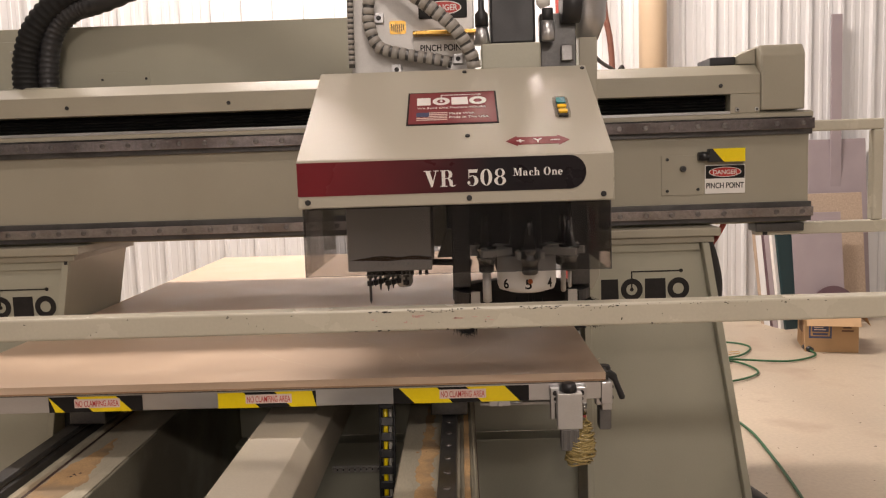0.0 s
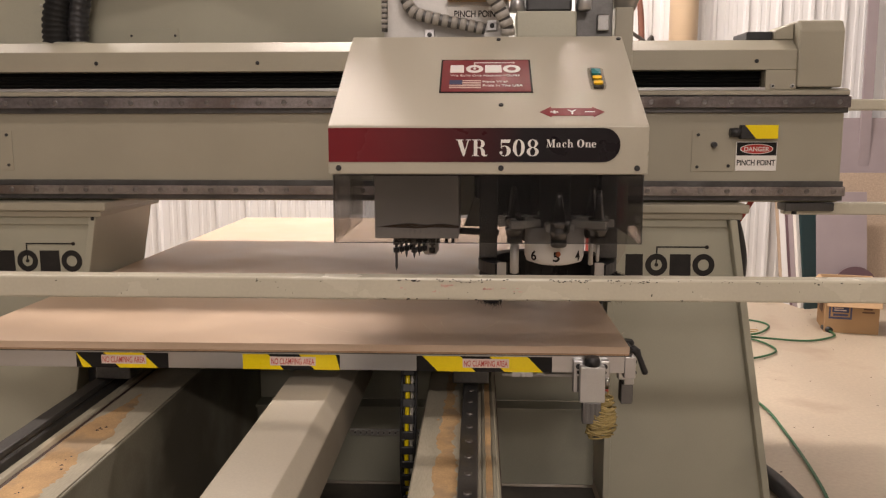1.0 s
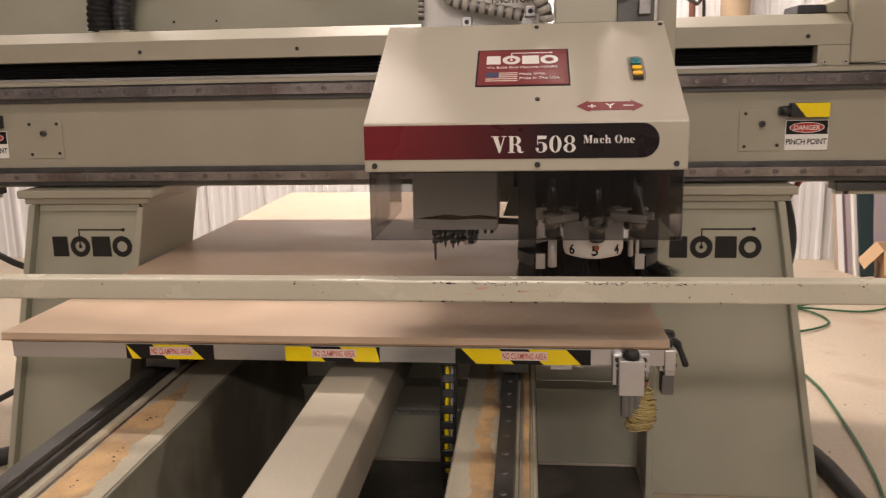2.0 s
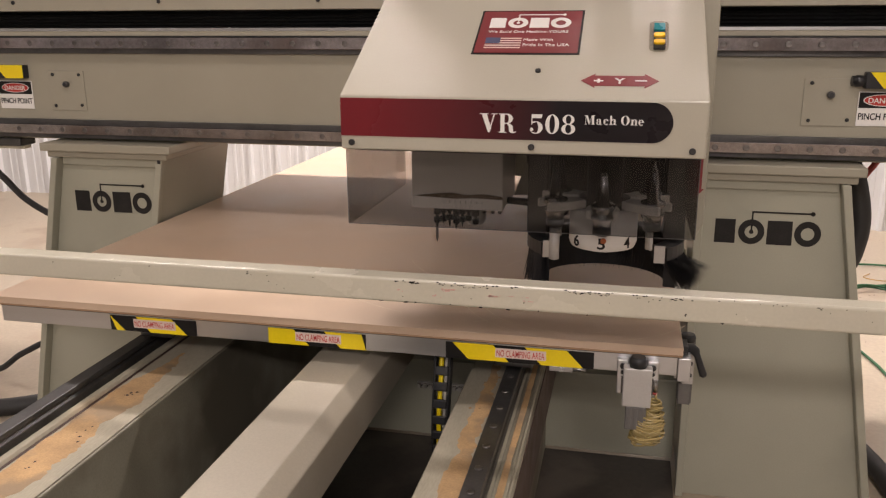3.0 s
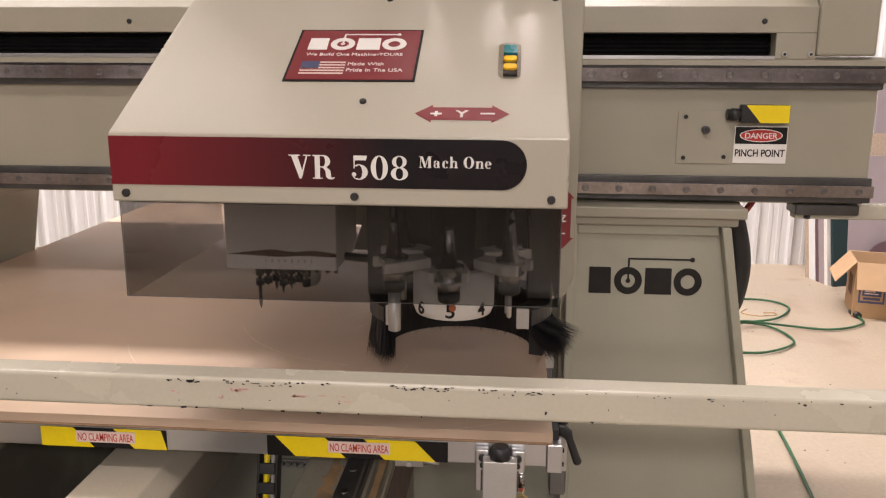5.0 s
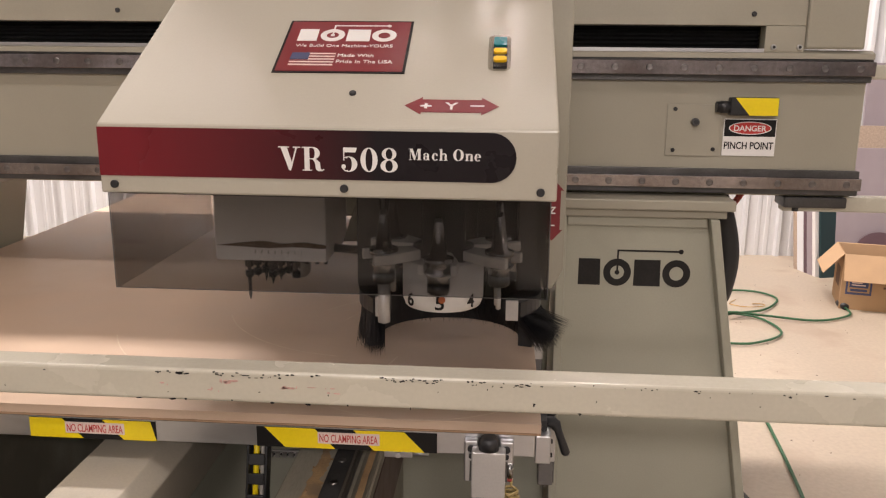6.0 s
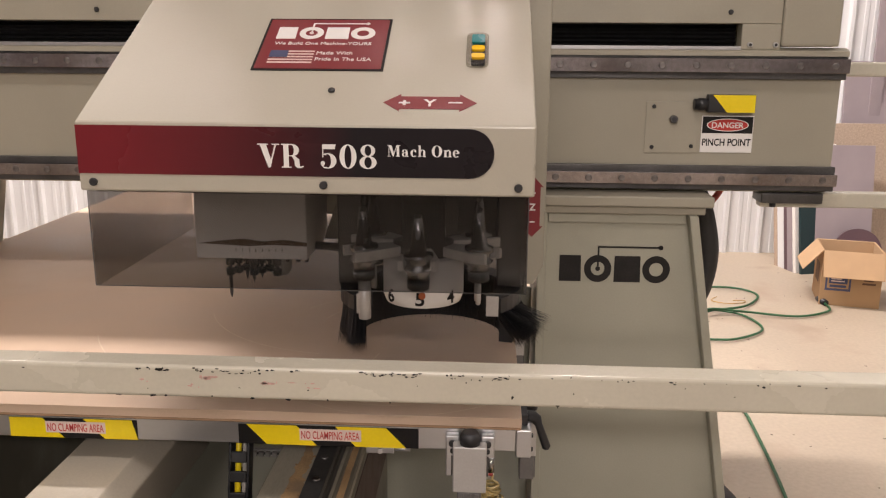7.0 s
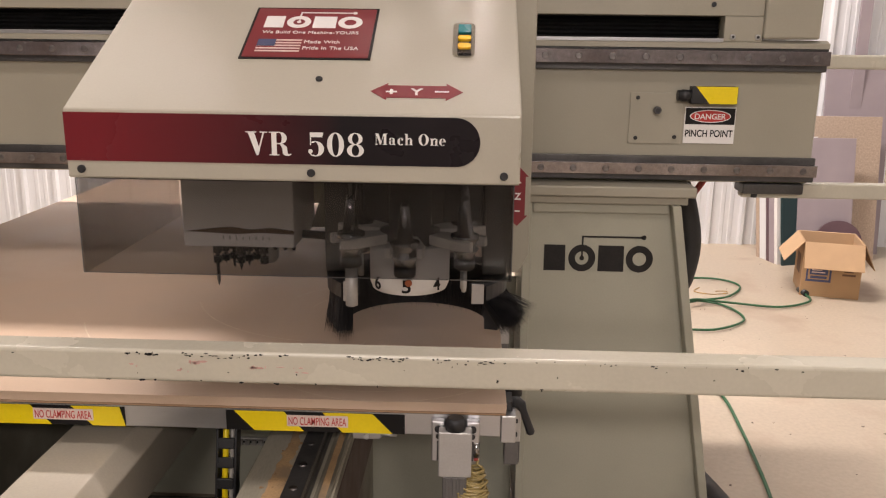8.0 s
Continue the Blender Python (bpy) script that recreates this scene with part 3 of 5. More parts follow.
part("dust_channel", prism([(0.309, 0.579), (0.311, 0.585), (0.316, 0.585), (0.318, 0.5815), (0.330, 0.5815), (0.332, 0.585), (0.337, 0.585), (0.339, 0.579)], "y", BY0 + 0.02, BY1 - 0.03, 0.0005, 1), SHADED_GREEN, right_beam)


def dust_strip(x0, x1, y0, y1, seed, parent, lift=0.0, wander=1.0):
    """A thin bed of wood dust with a ragged outline along a beam."""
    rnd, bm, n = random.Random(seed), bmesh.new(), 150
    rows = []
    wa = wb = 0.0
    for k in range(n + 1):
        wa, wb = 0.88 * wa + wander * rnd.gauss(0, 0.0022), 0.9 * wb + wander * rnd.gauss(0, 0.0034)
        pinch = min(1.0, (n - k) / 30 + 0.05)
        mid, half = (x0 + x1) / 2, (x1 - x0) / 2 * pinch
        y = y0 + (y1 - y0) * k / n
        a, b = max(x0 - 0.012 * wander, mid - half + wa), min(x1 + 0.012 * wander, mid + half + wb)
        rows.append([bm.verts.new(p) for p in ((a, y, 0.5788 + lift), (a + 0.004, y, 0.5798 + lift), (max(a + 0.006, b - 0.006), y, 0.5798 + lift), (max(a + 0.008, b), y, 0.5788 + lift))])
    for p, q in zip(rows, rows[1:]):
        for i in range(3):
            bm.faces.new((p[i], p[i + 1], q[i + 1], q[i]))
    tagged(part("wood_dust", bm, WOOD_DUST, parent, "ragged bed of orange wood dust"), kind="stuff")


dust_strip(-0.586, -0.507, BY0 + 0.02, -0.62, 5, left_beam)
dust_strip(0.216, 0.256, BY0 + 0.02, -0.30, 8, right_beam)
dust_strip(0.3175, 0.3305, BY0 + 0.02, -0.25, 12, right_beam, 0.0032, 0.2)
def crumbs(spots, seed, z):
    """Dark crumbs of resin and dirt lying on a flat top."""
    rnd, bm = random.Random(seed), bmesh.new()
    for x, y, n, spread in spots:
        for _ in range(n):
            cx, cy, s = x + rnd.gauss(0, spread), y + rnd.gauss(0, spread * 1.6), rnd.uniform(0.0015, 0.005)
            rim = [bm.verts.new((cx + s * math.cos(a) * rnd.uniform(0.6, 1.2), cy + s * math.sin(a) * rnd.uniform(0.6, 1.3), z)) for a in (0, 1.2, 2.5, 3.8, 5.0)]
            peak = bm.verts.new((cx, cy, z + s * 0.6))
            for i in range(5):
                bm.faces.new((rim[i], rim[(i + 1) % 5], peak))
    return bm


tagged(part("dirt_crumb", crumbs([(-0.535, -1.05, 5, 0.008), (-0.545, -0.86, 5, 0.007), (-0.55, -1.18, 3, 0.008), (-0.53, -1.4, 4, 0.012), (-0.56, -1.29, 2, 0.005)], 3, 0.5797), BROWN, left_beam), kind="stuff")
tagged(part("dirt_crumb", crumbs([(0.225, -0.75, 5, 0.012), (0.235, -0.62, 4, 0.01), (0.323, -0.7, 4, 0.006), (0.322, -1.0, 3, 0.005)], 5, 0.5797), CARD, right_beam), kind="stuff")
part("screw_cover", prism([(-0.150, 0.5605), (-0.150, 0.654), (-0.145, 0.660), (-0.031, 0.660), (-0.002, 0.631), (-0.002, 0.538), (-0.010, 0.538), (-0.010, 0.5605)], "y", BY0 + 0.02, BY1, 0.003), TAN_COVER, frame_ob, "tan-grey steel cover of the drive screw")
# unseen plate, added to keep low front light out of the pit
part("added_end_plate", box(-0.66, 0.346, BY0 - 0.03, BY0 - 0.0005, 0.0, 0.56, 0.005), GREEN, frame_ob)
part("cross_plate", box(-0.90, 0.704, 0.14, 0.17, 0.012, 0.2835, 0.004), GREEN, frame_ob)
part("cross_plate_flange", box(-0.90, 0.704, 0.118, 0.2, 0.284, 0.2945, 0.002), GREEN, frame_ob)
part("cross_plate_upper", box(-0.90, 0.704, 0.196, 0.21, 0.295, 0.70, 0.004), GREEN, frame_ob)
part("floor_pan", box(-0.462, 0.70, BY0 + 0.002, 0.136, 0.0005, 0.006, 0.001), PAN_DARK, frame_ob, "dark sheet under the beams")
tray = part("cable_tray", box(-0.14, 0.166, 0.128, 0.1395, 0.188, 0.208, 0.002), ALU_DULL, frame_ob, "grey cable chain clipped to the cross plate")
for k in range(15):
    part("tray_link", box(-0.138 + 0.020 * k, -0.1245 + 0.020 * k, 0.116, 0.1275, 0.190, 0.206, 0.002), GREY_HOSE, tray)
    part("link_pin", box(-0.1235 + 0.020 * k, -0.1195 + 0.020 * k, 0.122, 0.1275, 0.195, 0.201, 0.001), BLACK, tray)
# plain black block filling the gap between left leg and beam
part("black_block", box(-1.0, -0.70, 0.02, 0.137, 0.10, 0.66, 0.006), BLACK, frame_ob, "black block behind the left way beam")
for y in (BY0 + 0.03, 1.1):
    part("cover_pedestal", box(-0.135, -0.02, y, y + 0.08, 0.0065, 0.560, 0.004), SHADED_GREEN, frame_ob)

# ---- guard rail round the front of the gantry ----
guard = thing("guard_rail", "cream-painted square steel tube guard rail with chipped paint", "guard rail")
T = 0.0405
front_bar = part("front_bar", box(-1.96, 1.79, -1.15, -1.15 + T, 0.942, 0.942 + T, 0.0045, 3), BAR, guard, "chipped cream front tube")
for sx in (1.752, -1.96):
    part("side_bar", box(sx, sx + T, -1.15 + T + 0.0005, 0.06, 0.955, 0.955 + T, 0.0045, 3), BAR, guard)
part("rear_bar", box(1.255, 1.7515, 0.02, 0.058, 0.9725, 1.0105, 0.0045, 3), BAR, guard)
part("rear_bar", box(-1.9215, -1.455, 0.02, 0.058, 0.9725, 1.0105, 0.0045, 3), BAR, guard)
part("foot_bracket", box(1.2505, 1.40, 0.0, 0.075, 0.985, 1.0115, 0.004), DARK_STEEL, guard)
part("foot_bracket", box(-1.60, -1.45, 0.0, 0.075, 0.985, 1.0115, 0.004), DARK_STEEL, guard)
part("bracket_screw", sweep([(1.285, 0.02, 0.974), (1.285, 0.02, 0.986)], 0.008, 10), BLACK, guard)
part("upper_bar", box(1.4115, 1.652, 0.02, 0.054, 1.2935, 1.3275, 0.006, 3), BAR, guard)
part("corner_post", box(1.618, 1.652, 0.02, 0.054, 1.011, 1.293, 0.006, 3), BAR, guard)
part("upper_bar", box(-1.852, -1.6115, 0.02, 0.054, 1.2935, 1.3275, 0.006, 3), BAR, guard)
part("corner_post", box(-1.852, -1.818, 0.02, 0.054, 1.011, 1.293, 0.006, 3), BAR, guard)


def chips(clusters, seed):
    """Small irregular spots where the paint has gone down to dark steel."""
    rnd, bm = random.Random(seed), bmesh.new()
    for x0, x1, z0, z1, n, big in clusters:
        for _ in range(n):
            x, z = rnd.uniform(x0, x1), rnd.uniform(z0, z1)
            w, h = rnd.uniform(0.0006, big), rnd.uniform(0.0005, max(0.0014, big * 0.3))
            k = rnd.randint(5, 7)
            vs = [bm.verts.new((x + w * math.cos(6.283 * i / k) * rnd.uniform(0.5, 1.1), -1.15, z + h * math.sin(6.283 * i / k) * rnd.uniform(0.5, 1.2))) for i in range(k)]
            bm.faces.new(vs)
    ext = bmesh.ops.extrude_face_region(bm, geom=list(bm.faces))
    for v in ext["geom"]:
        if isinstance(v, bmesh.types.BMVert):
            v.co.y -= 0.0004
    bmesh.ops.recalc_face_normals(bm, faces=bm.faces)
    return bm


tagged(part("chipped_paint", chips([(-0.1, -0.06, 0.973, 0.979, 5, 0.003), (0.14, 0.2, 0.9755, 0.9805, 12, 0.005), (0.22, 0.36, 0.9745, 0.981, 26, 0.004), (0.42, 0.50, 0.976, 0.981, 26, 0.0035),
                                  (0.52, 0.62, 0.974, 0.981, 18, 0.0035), (0.14, 0.95, 0.948, 0.975, 8, 0.0014), (0.1, 0.7, 0.9432, 0.9455, 10, 0.006), (0.78, 1.0, 0.975, 0.981, 9, 0.0035),
                                  (0.62, 0.80, 0.977, 0.981, 8, 0.002), (0.605, 0.612, 0.952, 0.955, 2, 0.003), (-1.0, 0.1, 0.95, 0.979, 12, 0.0025)], 4), INK, front_bar), kind="stuff")
tagged(part("red_scuffing", chips([(0.22, 0.255, 0.968, 0.972, 5, 0.012), (0.22, 0.235, 0.953, 0.966, 4, 0.006), (0.31, 0.345, 0.963, 0.965, 7, 0.010), (0.362, 0.376, 0.957, 0.965, 4, 0.006), (0.15, 0.17, 0.960, 0.970, 2, 0.005)], 9),
            surf("red_scuff", (0.50, 0.31, 0.27), 0.5, var=0.2, scale=200), front_bar), kind="stuff")

# ---- moving table with its spoilboard ----
TY = -0.795
table = thing("work_table", "aluminium moving table with warning tape along its front edge", "machine table", (0, TY, 0))
part("front_rail", box(-0.905, 0.628, 0.0, 0.06, 0.702, 0.7445, 0.0015), ALU, table, "brushed aluminium front edge")
part("table_plate", box(-0.905, 0.628, 0.0605, 2.48, 0.708, 0.7445, 0.002), ALU_DULL, table)
part("groove", box(-0.905, 0.628, -0.0006, 0.002, 0.7405, 0.7425), DARK_STEEL, table)
for x in (-0.61, 0.284):
    for y in (0.16, 1.3):
        part("bearing_block", box(x - 0.045, x + 0.045, y, y + 0.14, 0.6215, 0.7075, 0.004), DARK_STEEL, table)
part("under_frame", box(-0.80, 0.50, 0.35, 2.2, 0.665, 0.7075, 0.004), DARK_STEEL, table)
part("under_tray", box(0.36, 0.56, 0.12, 0.3, 0.655, 0.662, 0.001), ALU_DULL, table)
part("tray_hanger", box(0.37, 0.38, 0.14, 0.28, 0.6625, 0.7075), DARK_STEEL, table)
part("nut_bracket", box(-0.12, -0.03, 0.3, 0.349, 0.6615, 0.7075, 0.003), DARK_STEEL, table)


def warning_tape(x0, x1, first_dark, slope):
    """Black and yellow tape with a pale printed label."""
    w, h = x1 - x0, 0.0355
    tape = part("warning_tape", box(x0, x1, -0.0012, -0.0002, 0.7025, 0.7025 + h), INK, table, "black and yellow striped warning tape")
    at = front(x0, -0.0012, 0.7025)
    for a, b in first_dark:
        s = slope
        poly = [(a * w + s, 0), (b * w + s, 0), (b * w, h), (a * w, h)]
        part("yellow_stripe", plate2d([(min(max(x, 0), w), y) for x, y in poly], 0.0003), YELLOW, tape, at=at)
    c = (x0 + x1) / 2 + 0.004
    part("label_strip", box(c - 0.052, c + 0.052, -0.0021, -0.0016, 0.712, 0.7325), PINK_INK, tape)
    lettering("NO CLAMPING AREA", 0.0145, RED_INK, tape, front(c - 0.049, -0.0022, 0.7150), bold=0.0001, width=0.098)


warning_tape(-0.619, -0.405, [(-0.1, 0.0), (0.30, 0.72)], 0.036)
warning_tape(-0.233, -0.011, [(-0.2, 0.26), (0.58, 0.96)], 0.036)
warning_tape(0.163, 0.467, [(0.045, 0.325), (0.54, 0.82)], 0.034)
part("sensor_plate", box(0.378, 0.425, 0.002, 0.012, 0.690, 0.7015, 0.001), ALU, table)
bolt(table, Matrix.Translation((0.402, 0.001, 0.6955)) @ FRONT, 0.005, ALU_DULL)
part("sensor_stem", sweep([(0.425, 0.008, 0.6965), (0.452, 0.008, 0.6965)], 0.004, 8), ALU, table)

board = thing("spoilboard", "tan MDF spoilboard lying on the table", "board", (0, TY, 0))
part("board_face", box(-0.925, 0.637, -0.008, 2.5, 0.7485, 0.765, 0.001), MDF, board)
part("board_edge", box(-0.9245, 0.6365, -0.0085, 2.4995, 0.7452, 0.7482), MDF_EDGE, board, "dark sawn lower edge")


def groove_arc(cx, cy, r, a0, a1, n=40):
    bm = bmesh.new()
    rows = [[bm.verts.new((cx + (r + d) * math.cos(a), cy + (r + d) * math.sin(a), 0.7653)) for d in (0, 0.0025)] for a in (radians(a0 + (a1 - a0) * k / n) for k in range(n + 1))]
    for p, q in zip(rows, rows[1:]):
        bm.faces.new((p[0], p[1], q[1], q[0]))
    return bm


SCORE = surf("pale_score_line", (0.64, 0.53, 0.41), 0.8, var=0.1, scale=50)
for cx, cy, r, a0, a1 in ((0.42, 0.25, 0.26, 190, 330), (0.40, 0.22, 0.19, 180, 300), (0.05, 0.33, 0.32, 300, 350), (0.44, 0.42, 0.225, 20, 165), (0.43, 0.40, 0.30, 30, 150), (0.30, 0.62, 0.36, 200, 262), (0.22, 0.55, 0.50, 205, 250)):
    part("score_line", groove_arc(cx, cy, r, a0, a1), SCORE, board)


CYLINDER = surf("anodised_cylinder_grey", (0.15, 0.145, 0.14), 0.45, metal=0.4, var=0.1, scale=30)


def table_clamp(at, turn):
    c = thing("pneumatic_clamp", "machined aluminium pop-up clamp bolted to the table's edge", "clamp", group="clamps along the table's edge")
    c.matrix_world = Matrix.Translation(at) @ Matrix.Rotation(radians(turn), 4, "Z")
    part("side_plate", box(-0.040, -0.018, -0.016, -0.0002, 0.662, 0.735, 0.002), ALU, c)
    part("side_plate", box(0.018, 0.040, -0.016, -0.0002, 0.662, 0.735, 0.002), ALU, c)
    for x in (-0.029, 0.029):
        for z in (0.722, 0.709):
            bolt(c, Matrix.Translation((x, -0.0175, z)) @ FRONT, 0.006 if z > 0.715 else 0.004)
        part("flute", box(x - 0.002, x + 0.002, -0.0168, -0.0162, 0.664, 0.70), DARK_STEEL, c)
    part("body", box(-0.0275, 0.0275, -0.040, -0.0165, 0.646, 0.727, 0.002), ALU_DULL, c)
    part("cylinder", box(-0.020, 0.020, -0.038, -0.012, 0.596, 0.6455, 0.002), CYLINDER, c)
    for x in (-0.012, 0.0, 0.012):
        part("rib", box(x - 0.0035, x + 0.0035, -0.0405, -0.0385, 0.598, 0.645, 0.001), CYLINDER, c)
    part("stop_pin", sweep([(0, -0.026, 0.7275), (0, -0.026, 0.742), (0, -0.026, 0.748)], [0.0165, 0.0165, 0.013], 20), BLACK, c)
    return c


table_clamp((0.553, TY, 0), 0)
side_clamp = table_clamp((0.6285, TY + 0.12, 0), 90)
lever = part("lever", sweep([(-0.068, -0.010, 0.742), (-0.068, -0.030, 0.742), (-0.070, -0.036, 0.738), (-0.073, -0.040, 0.730), (-0.080, -0.054, 0.692), (-0.081, -0.055, 0.688)], [0.011, 0.011, 0.010, 0.0065, 0.0075, 0.004], 12), BLACK, side_clamp, "black plastic clamping lever")
part("corner_block", box(-0.115, -0.0405, -0.026, -0.0005, 0.688, 0.738, 0.002), ALU, side_clamp)
part("stop_cap", box(-0.098, -0.055, -0.02, -0.002, 0.7385, 0.757, 0.002), BLACK, side_clamp)
for x, z in ((-0.105, 0.725), (-0.105, 0.700)):
    bolt(side_clamp, Matrix.Translation((x, -0.0265, z)) @ FRONT, 0.004)
# more clamps further along the table's edge
table_clamp((0.6285, TY + 0.62, 0), 90)

coil = thing("coiled_air_hose", "coil of thin amber air tubing hanging under the clamp", "hose", (0.588, TY - 0.012, 0.675))
rnd = random.Random(31)
for strand in range(2):
    pts = [(0.004 * strand, 0.0, -0.006), (0.003, -0.006, -0.016)]
    for k in range(300):
        u = k / 299
        a = 6.283 * k / 11 + strand * 2.1
        r = 0.012 + 0.017 * math.sin(2.6 * u ** 1.4) + 0.003 * math.sin(0.31 * k + strand)
        tip = 0.35 * math.sin(0.17 * k + 2 * strand)
        pts.append((r * math.cos(a) - 0.016 * u + 0.003 * math.sin(0.09 * k), r * math.sin(a) * 0.75 - 0.012 + 0.004 * rnd.random(), -0.02 - (0.078 + 0.014 * strand) * u ** 0.8 + r * tip * math.cos(a)))
    part("tubing", sweep(pts, 0.0021, 6), GOLD_HOSE, coil)
part("fitting", sweep([(0.0, 0.0, 0.022), (0.0, 0.0, -0.004)], 0.006, 10), CHROME, coil)
part("release_ring", sweep([(0.0, 0.0, -0.0045), (0.0, 0.0, -0.010)], 0.0055, 10), RED_HOSE, coil)

# ---- cable chain hanging from the table ----
chain = thing("cable_chain", "black plastic cable chain carrying a yellow cable", "cable chain")
run = curve_points([(0.138, TY + 0.10, 0.70), (0.140, TY + 0.075, 0.63), (0.138, TY + 0.06, 0.54), (0.136, TY + 0.07, 0.45), (0.134, TY + 0.12, 0.36), (0.132, TY + 0.2, 0.29), (0.13, TY + 0.32, 0.25), (0.13, TY + 0.8, 0.245)], 10)
part("yellow_cable", sweep([p + Vector((-0.004, -0.002, 0)) for p in run], 0.0055, 8), YELLOW, chain)
part("grey_cable", sweep([p + Vector((0.007, 0.0, 0)) for p in run], 0.004, 8), GREY_HOSE, chain)
link_side = mesh_of("link_plate", box(-0.0025, 0.0025, -0.014, 0.014, -0.0215, 0.0215, 0.004), BLACK)
link_bar = mesh_of("link_bar", box(-0.0145, 0.0145, -0.003, 0.003, -0.010, 0.010, 0.002), BLACK)
walked, last = 0.0, run[0]
for p, q in zip(run, run[1:]):
    walked += (q - p).length
    if walked >= 0.034:
        walked = 0.0
        d = (q - p).normalized()
        rot = d.to_track_quat("Z", "Y").to_matrix().to_4x4()
        side = Vector((1, 0, 0))
        nrm = d.cross(side).normalized()
        m = Matrix.Translation(p) @ Matrix((side, -nrm, d)).transposed().to_4x4()
        for sx in (-0.0165, 0.0165):
            part("link_plate", link_side, BLACK, chain, at=m @ Matrix.Translation((sx, 0, 0)))
        for sy in (-0.0125, 0.0125):
            part("link_bar", link_bar, BLACK, chain, at=m @ Matrix.Translation((0, sy, 0)))

# ---- router head ----
HX = 0.19
head = thing("spindle_unit", "beige router head with a maroon banner, smoked shield and tool carousel", "router head", (HX, 0, 0))
X0, X1 = -0.194, 0.4485
SL = Vector((0, 0.365, 0.21)).normalized()
SN = Vector((1, 0, 0)).cross(SL)
cover2 = part("cover", prism([(-0.925, 1.153), (-0.925, 1.25), (-0.560, 1.46), (-0.43, 1.46), (-0.43, 1.30), (-0.43, 1.153)], "x", X0, X1, 0.003), CREAM, head, "cream enamelled sloping cover")


def on_slope(u, s, lift=0.0):
    """A pose on the sloping face: x along the cover, y up the slope."""
    o = Vector((u, -0.925, 1.25)) + SL * s + SN * lift
    return Matrix.Translation(o) @ Matrix((Vector((1, 0, 0)), SL, SN)).transposed().to_4x4()


r = 0.034
arc = [(0.392 - r + r * math.cos(a), 1.212 + r * math.sin(a)) for a in (radians(-90 + 180 * k / 16) for k in range(17))]
banner = part("banner", prism([(X0 + 0.001, 1.178), *arc, (X0 + 0.001, 1.246)], "y", -0.9262, -0.9252), BANNER, head, "banner fading from maroon to black")
serif_lettering("VR", 0.033, WHITE, banner, front(0.064, -0.9263, 1.190), 0.064)
serif_lettering("508", 0.033, WHITE, banner, front(0.151, -0.9263, 1.190), 0.079)
serif_lettering("Mach One", 0.0155, WHITE, banner, front(0.245, -0.9263, 1.2075), 0.099)
for x in (-0.173, 0.155, 0.426):
    bolt(cover2, Matrix.Translation((x, -0.9265, 1.166)) @ FRONT, 0.0058)
for u, s in ((0.156, 0.083), (0.156, 0.402), (0.438, 0.402)):
    bolt(cover2, on_slope(u, s, 0.001), 0.0052)

plate = part("maker_plate", plate2d([(0, 0), (0.2, 0), (0.2, 0.157), (0, 0.157)], 0.0012), INK, head, "maroon maker's plate with a small flag", at=on_slope(0.025, 0.137, 0.0004))
part("plate_field", plate2d(round_rect(0.004, 0.196, 0.004, 0.153, 0.002, 2), 0.0006), MAROON, plate, at=Matrix.Translation((0, 0, 0.0012)))
logo_mark(plate, Matrix.Translation((0.021, 0.091, 0.0019)), 0.155, 0.036, WHITE)
lettering("We Build One Machine-YOURS", 0.0085, WHITE, plate, Matrix.Translation((0.022, 0.073, 0.0021)), width=0.152)
lettering("Made With", 0.0095, WHITE, plate, Matrix.Translation((0.093, 0.044, 0.0021)), width=0.055)
lettering("Pride In The USA", 0.0095, WHITE, plate, Matrix.Translation((0.093, 0.026, 0.0021)), width=0.086)
for k in range(9):
    part("flag_stripe", plate2d([(0.021, 0.019 + 0.004 * k), (0.089, 0.019 + 0.004 * k), (0.089, 0.0226 + 0.004 * k), (0.021, 0.0226 + 0.004 * k)], 0.0004), PINK_INK if k % 2 == 0 else MAROON, plate,
         at=Matrix.Translation((0, 0, 0.0019)))
part("flag_field", plate2d([(0.021, 0.035), (0.049, 0.035), (0.049, 0.0546), (0.021, 0.0546)], 0.0004), BLUE_INK, plate, at=Matrix.Translation((0, 0, 0.0024)))
ARROW = [(-0.066, 0), (-0.042, 0.0215), (-0.042, 0.0155), (0.042, 0.0155), (0.042, 0.0215), (0.066, 0), (0.042, -0.0215), (0.042, -0.0155), (-0.042, -0.0155), (-0.042, -0.0215)]
arrow = part("axis_arrow", plate2d(ARROW, 0.0006), MAROON, head, "maroon double-headed axis arrow", at=on_slope(0.30, 0.0545, 0.0004))
lettering("+", 0.016, WHITE, arrow, Matrix.Translation((-0.044, -0.009, 0.0010)), bold=0.0006, width=0.016)
lettering("Y", 0.017, WHITE, arrow, Matrix.Translation((-0.009, -0.009, 0.0010)), bold=0.0004, width=0.018)
part("minus", plate2d([(0.026, -0.0015), (0.046, -0.0015), (0.046, 0.0015), (0.026, 0.0015)], 0.0006), WHITE, arrow, at=Matrix.Translation((0, 0, 0.0006)))
sw = part("switch_cover", plate2d(round_rect(-0.017, 0.017, -0.048, 0.048, 0.012), 0.006), clear_material("clear_cover", (0.85, 0.84, 0.82)), head, "clear cover over three small switches", at=on_slope(0.3645, 0.196, 0.0004))
part("switch_frame", plate2d(round_rect(-0.0105, 0.0105, -0.042, 0.034, 0.003), 0.004), BLACK, sw, at=Matrix.Translation((0.001, 0, 0.0004)))
part("switch_cap", plate2d(round_rect(-0.010, 0.010, 0.014, 0.038, 0.003), 0.004), TEAL, sw, at=Matrix.Translation((0.001, 0, 0.0045)))
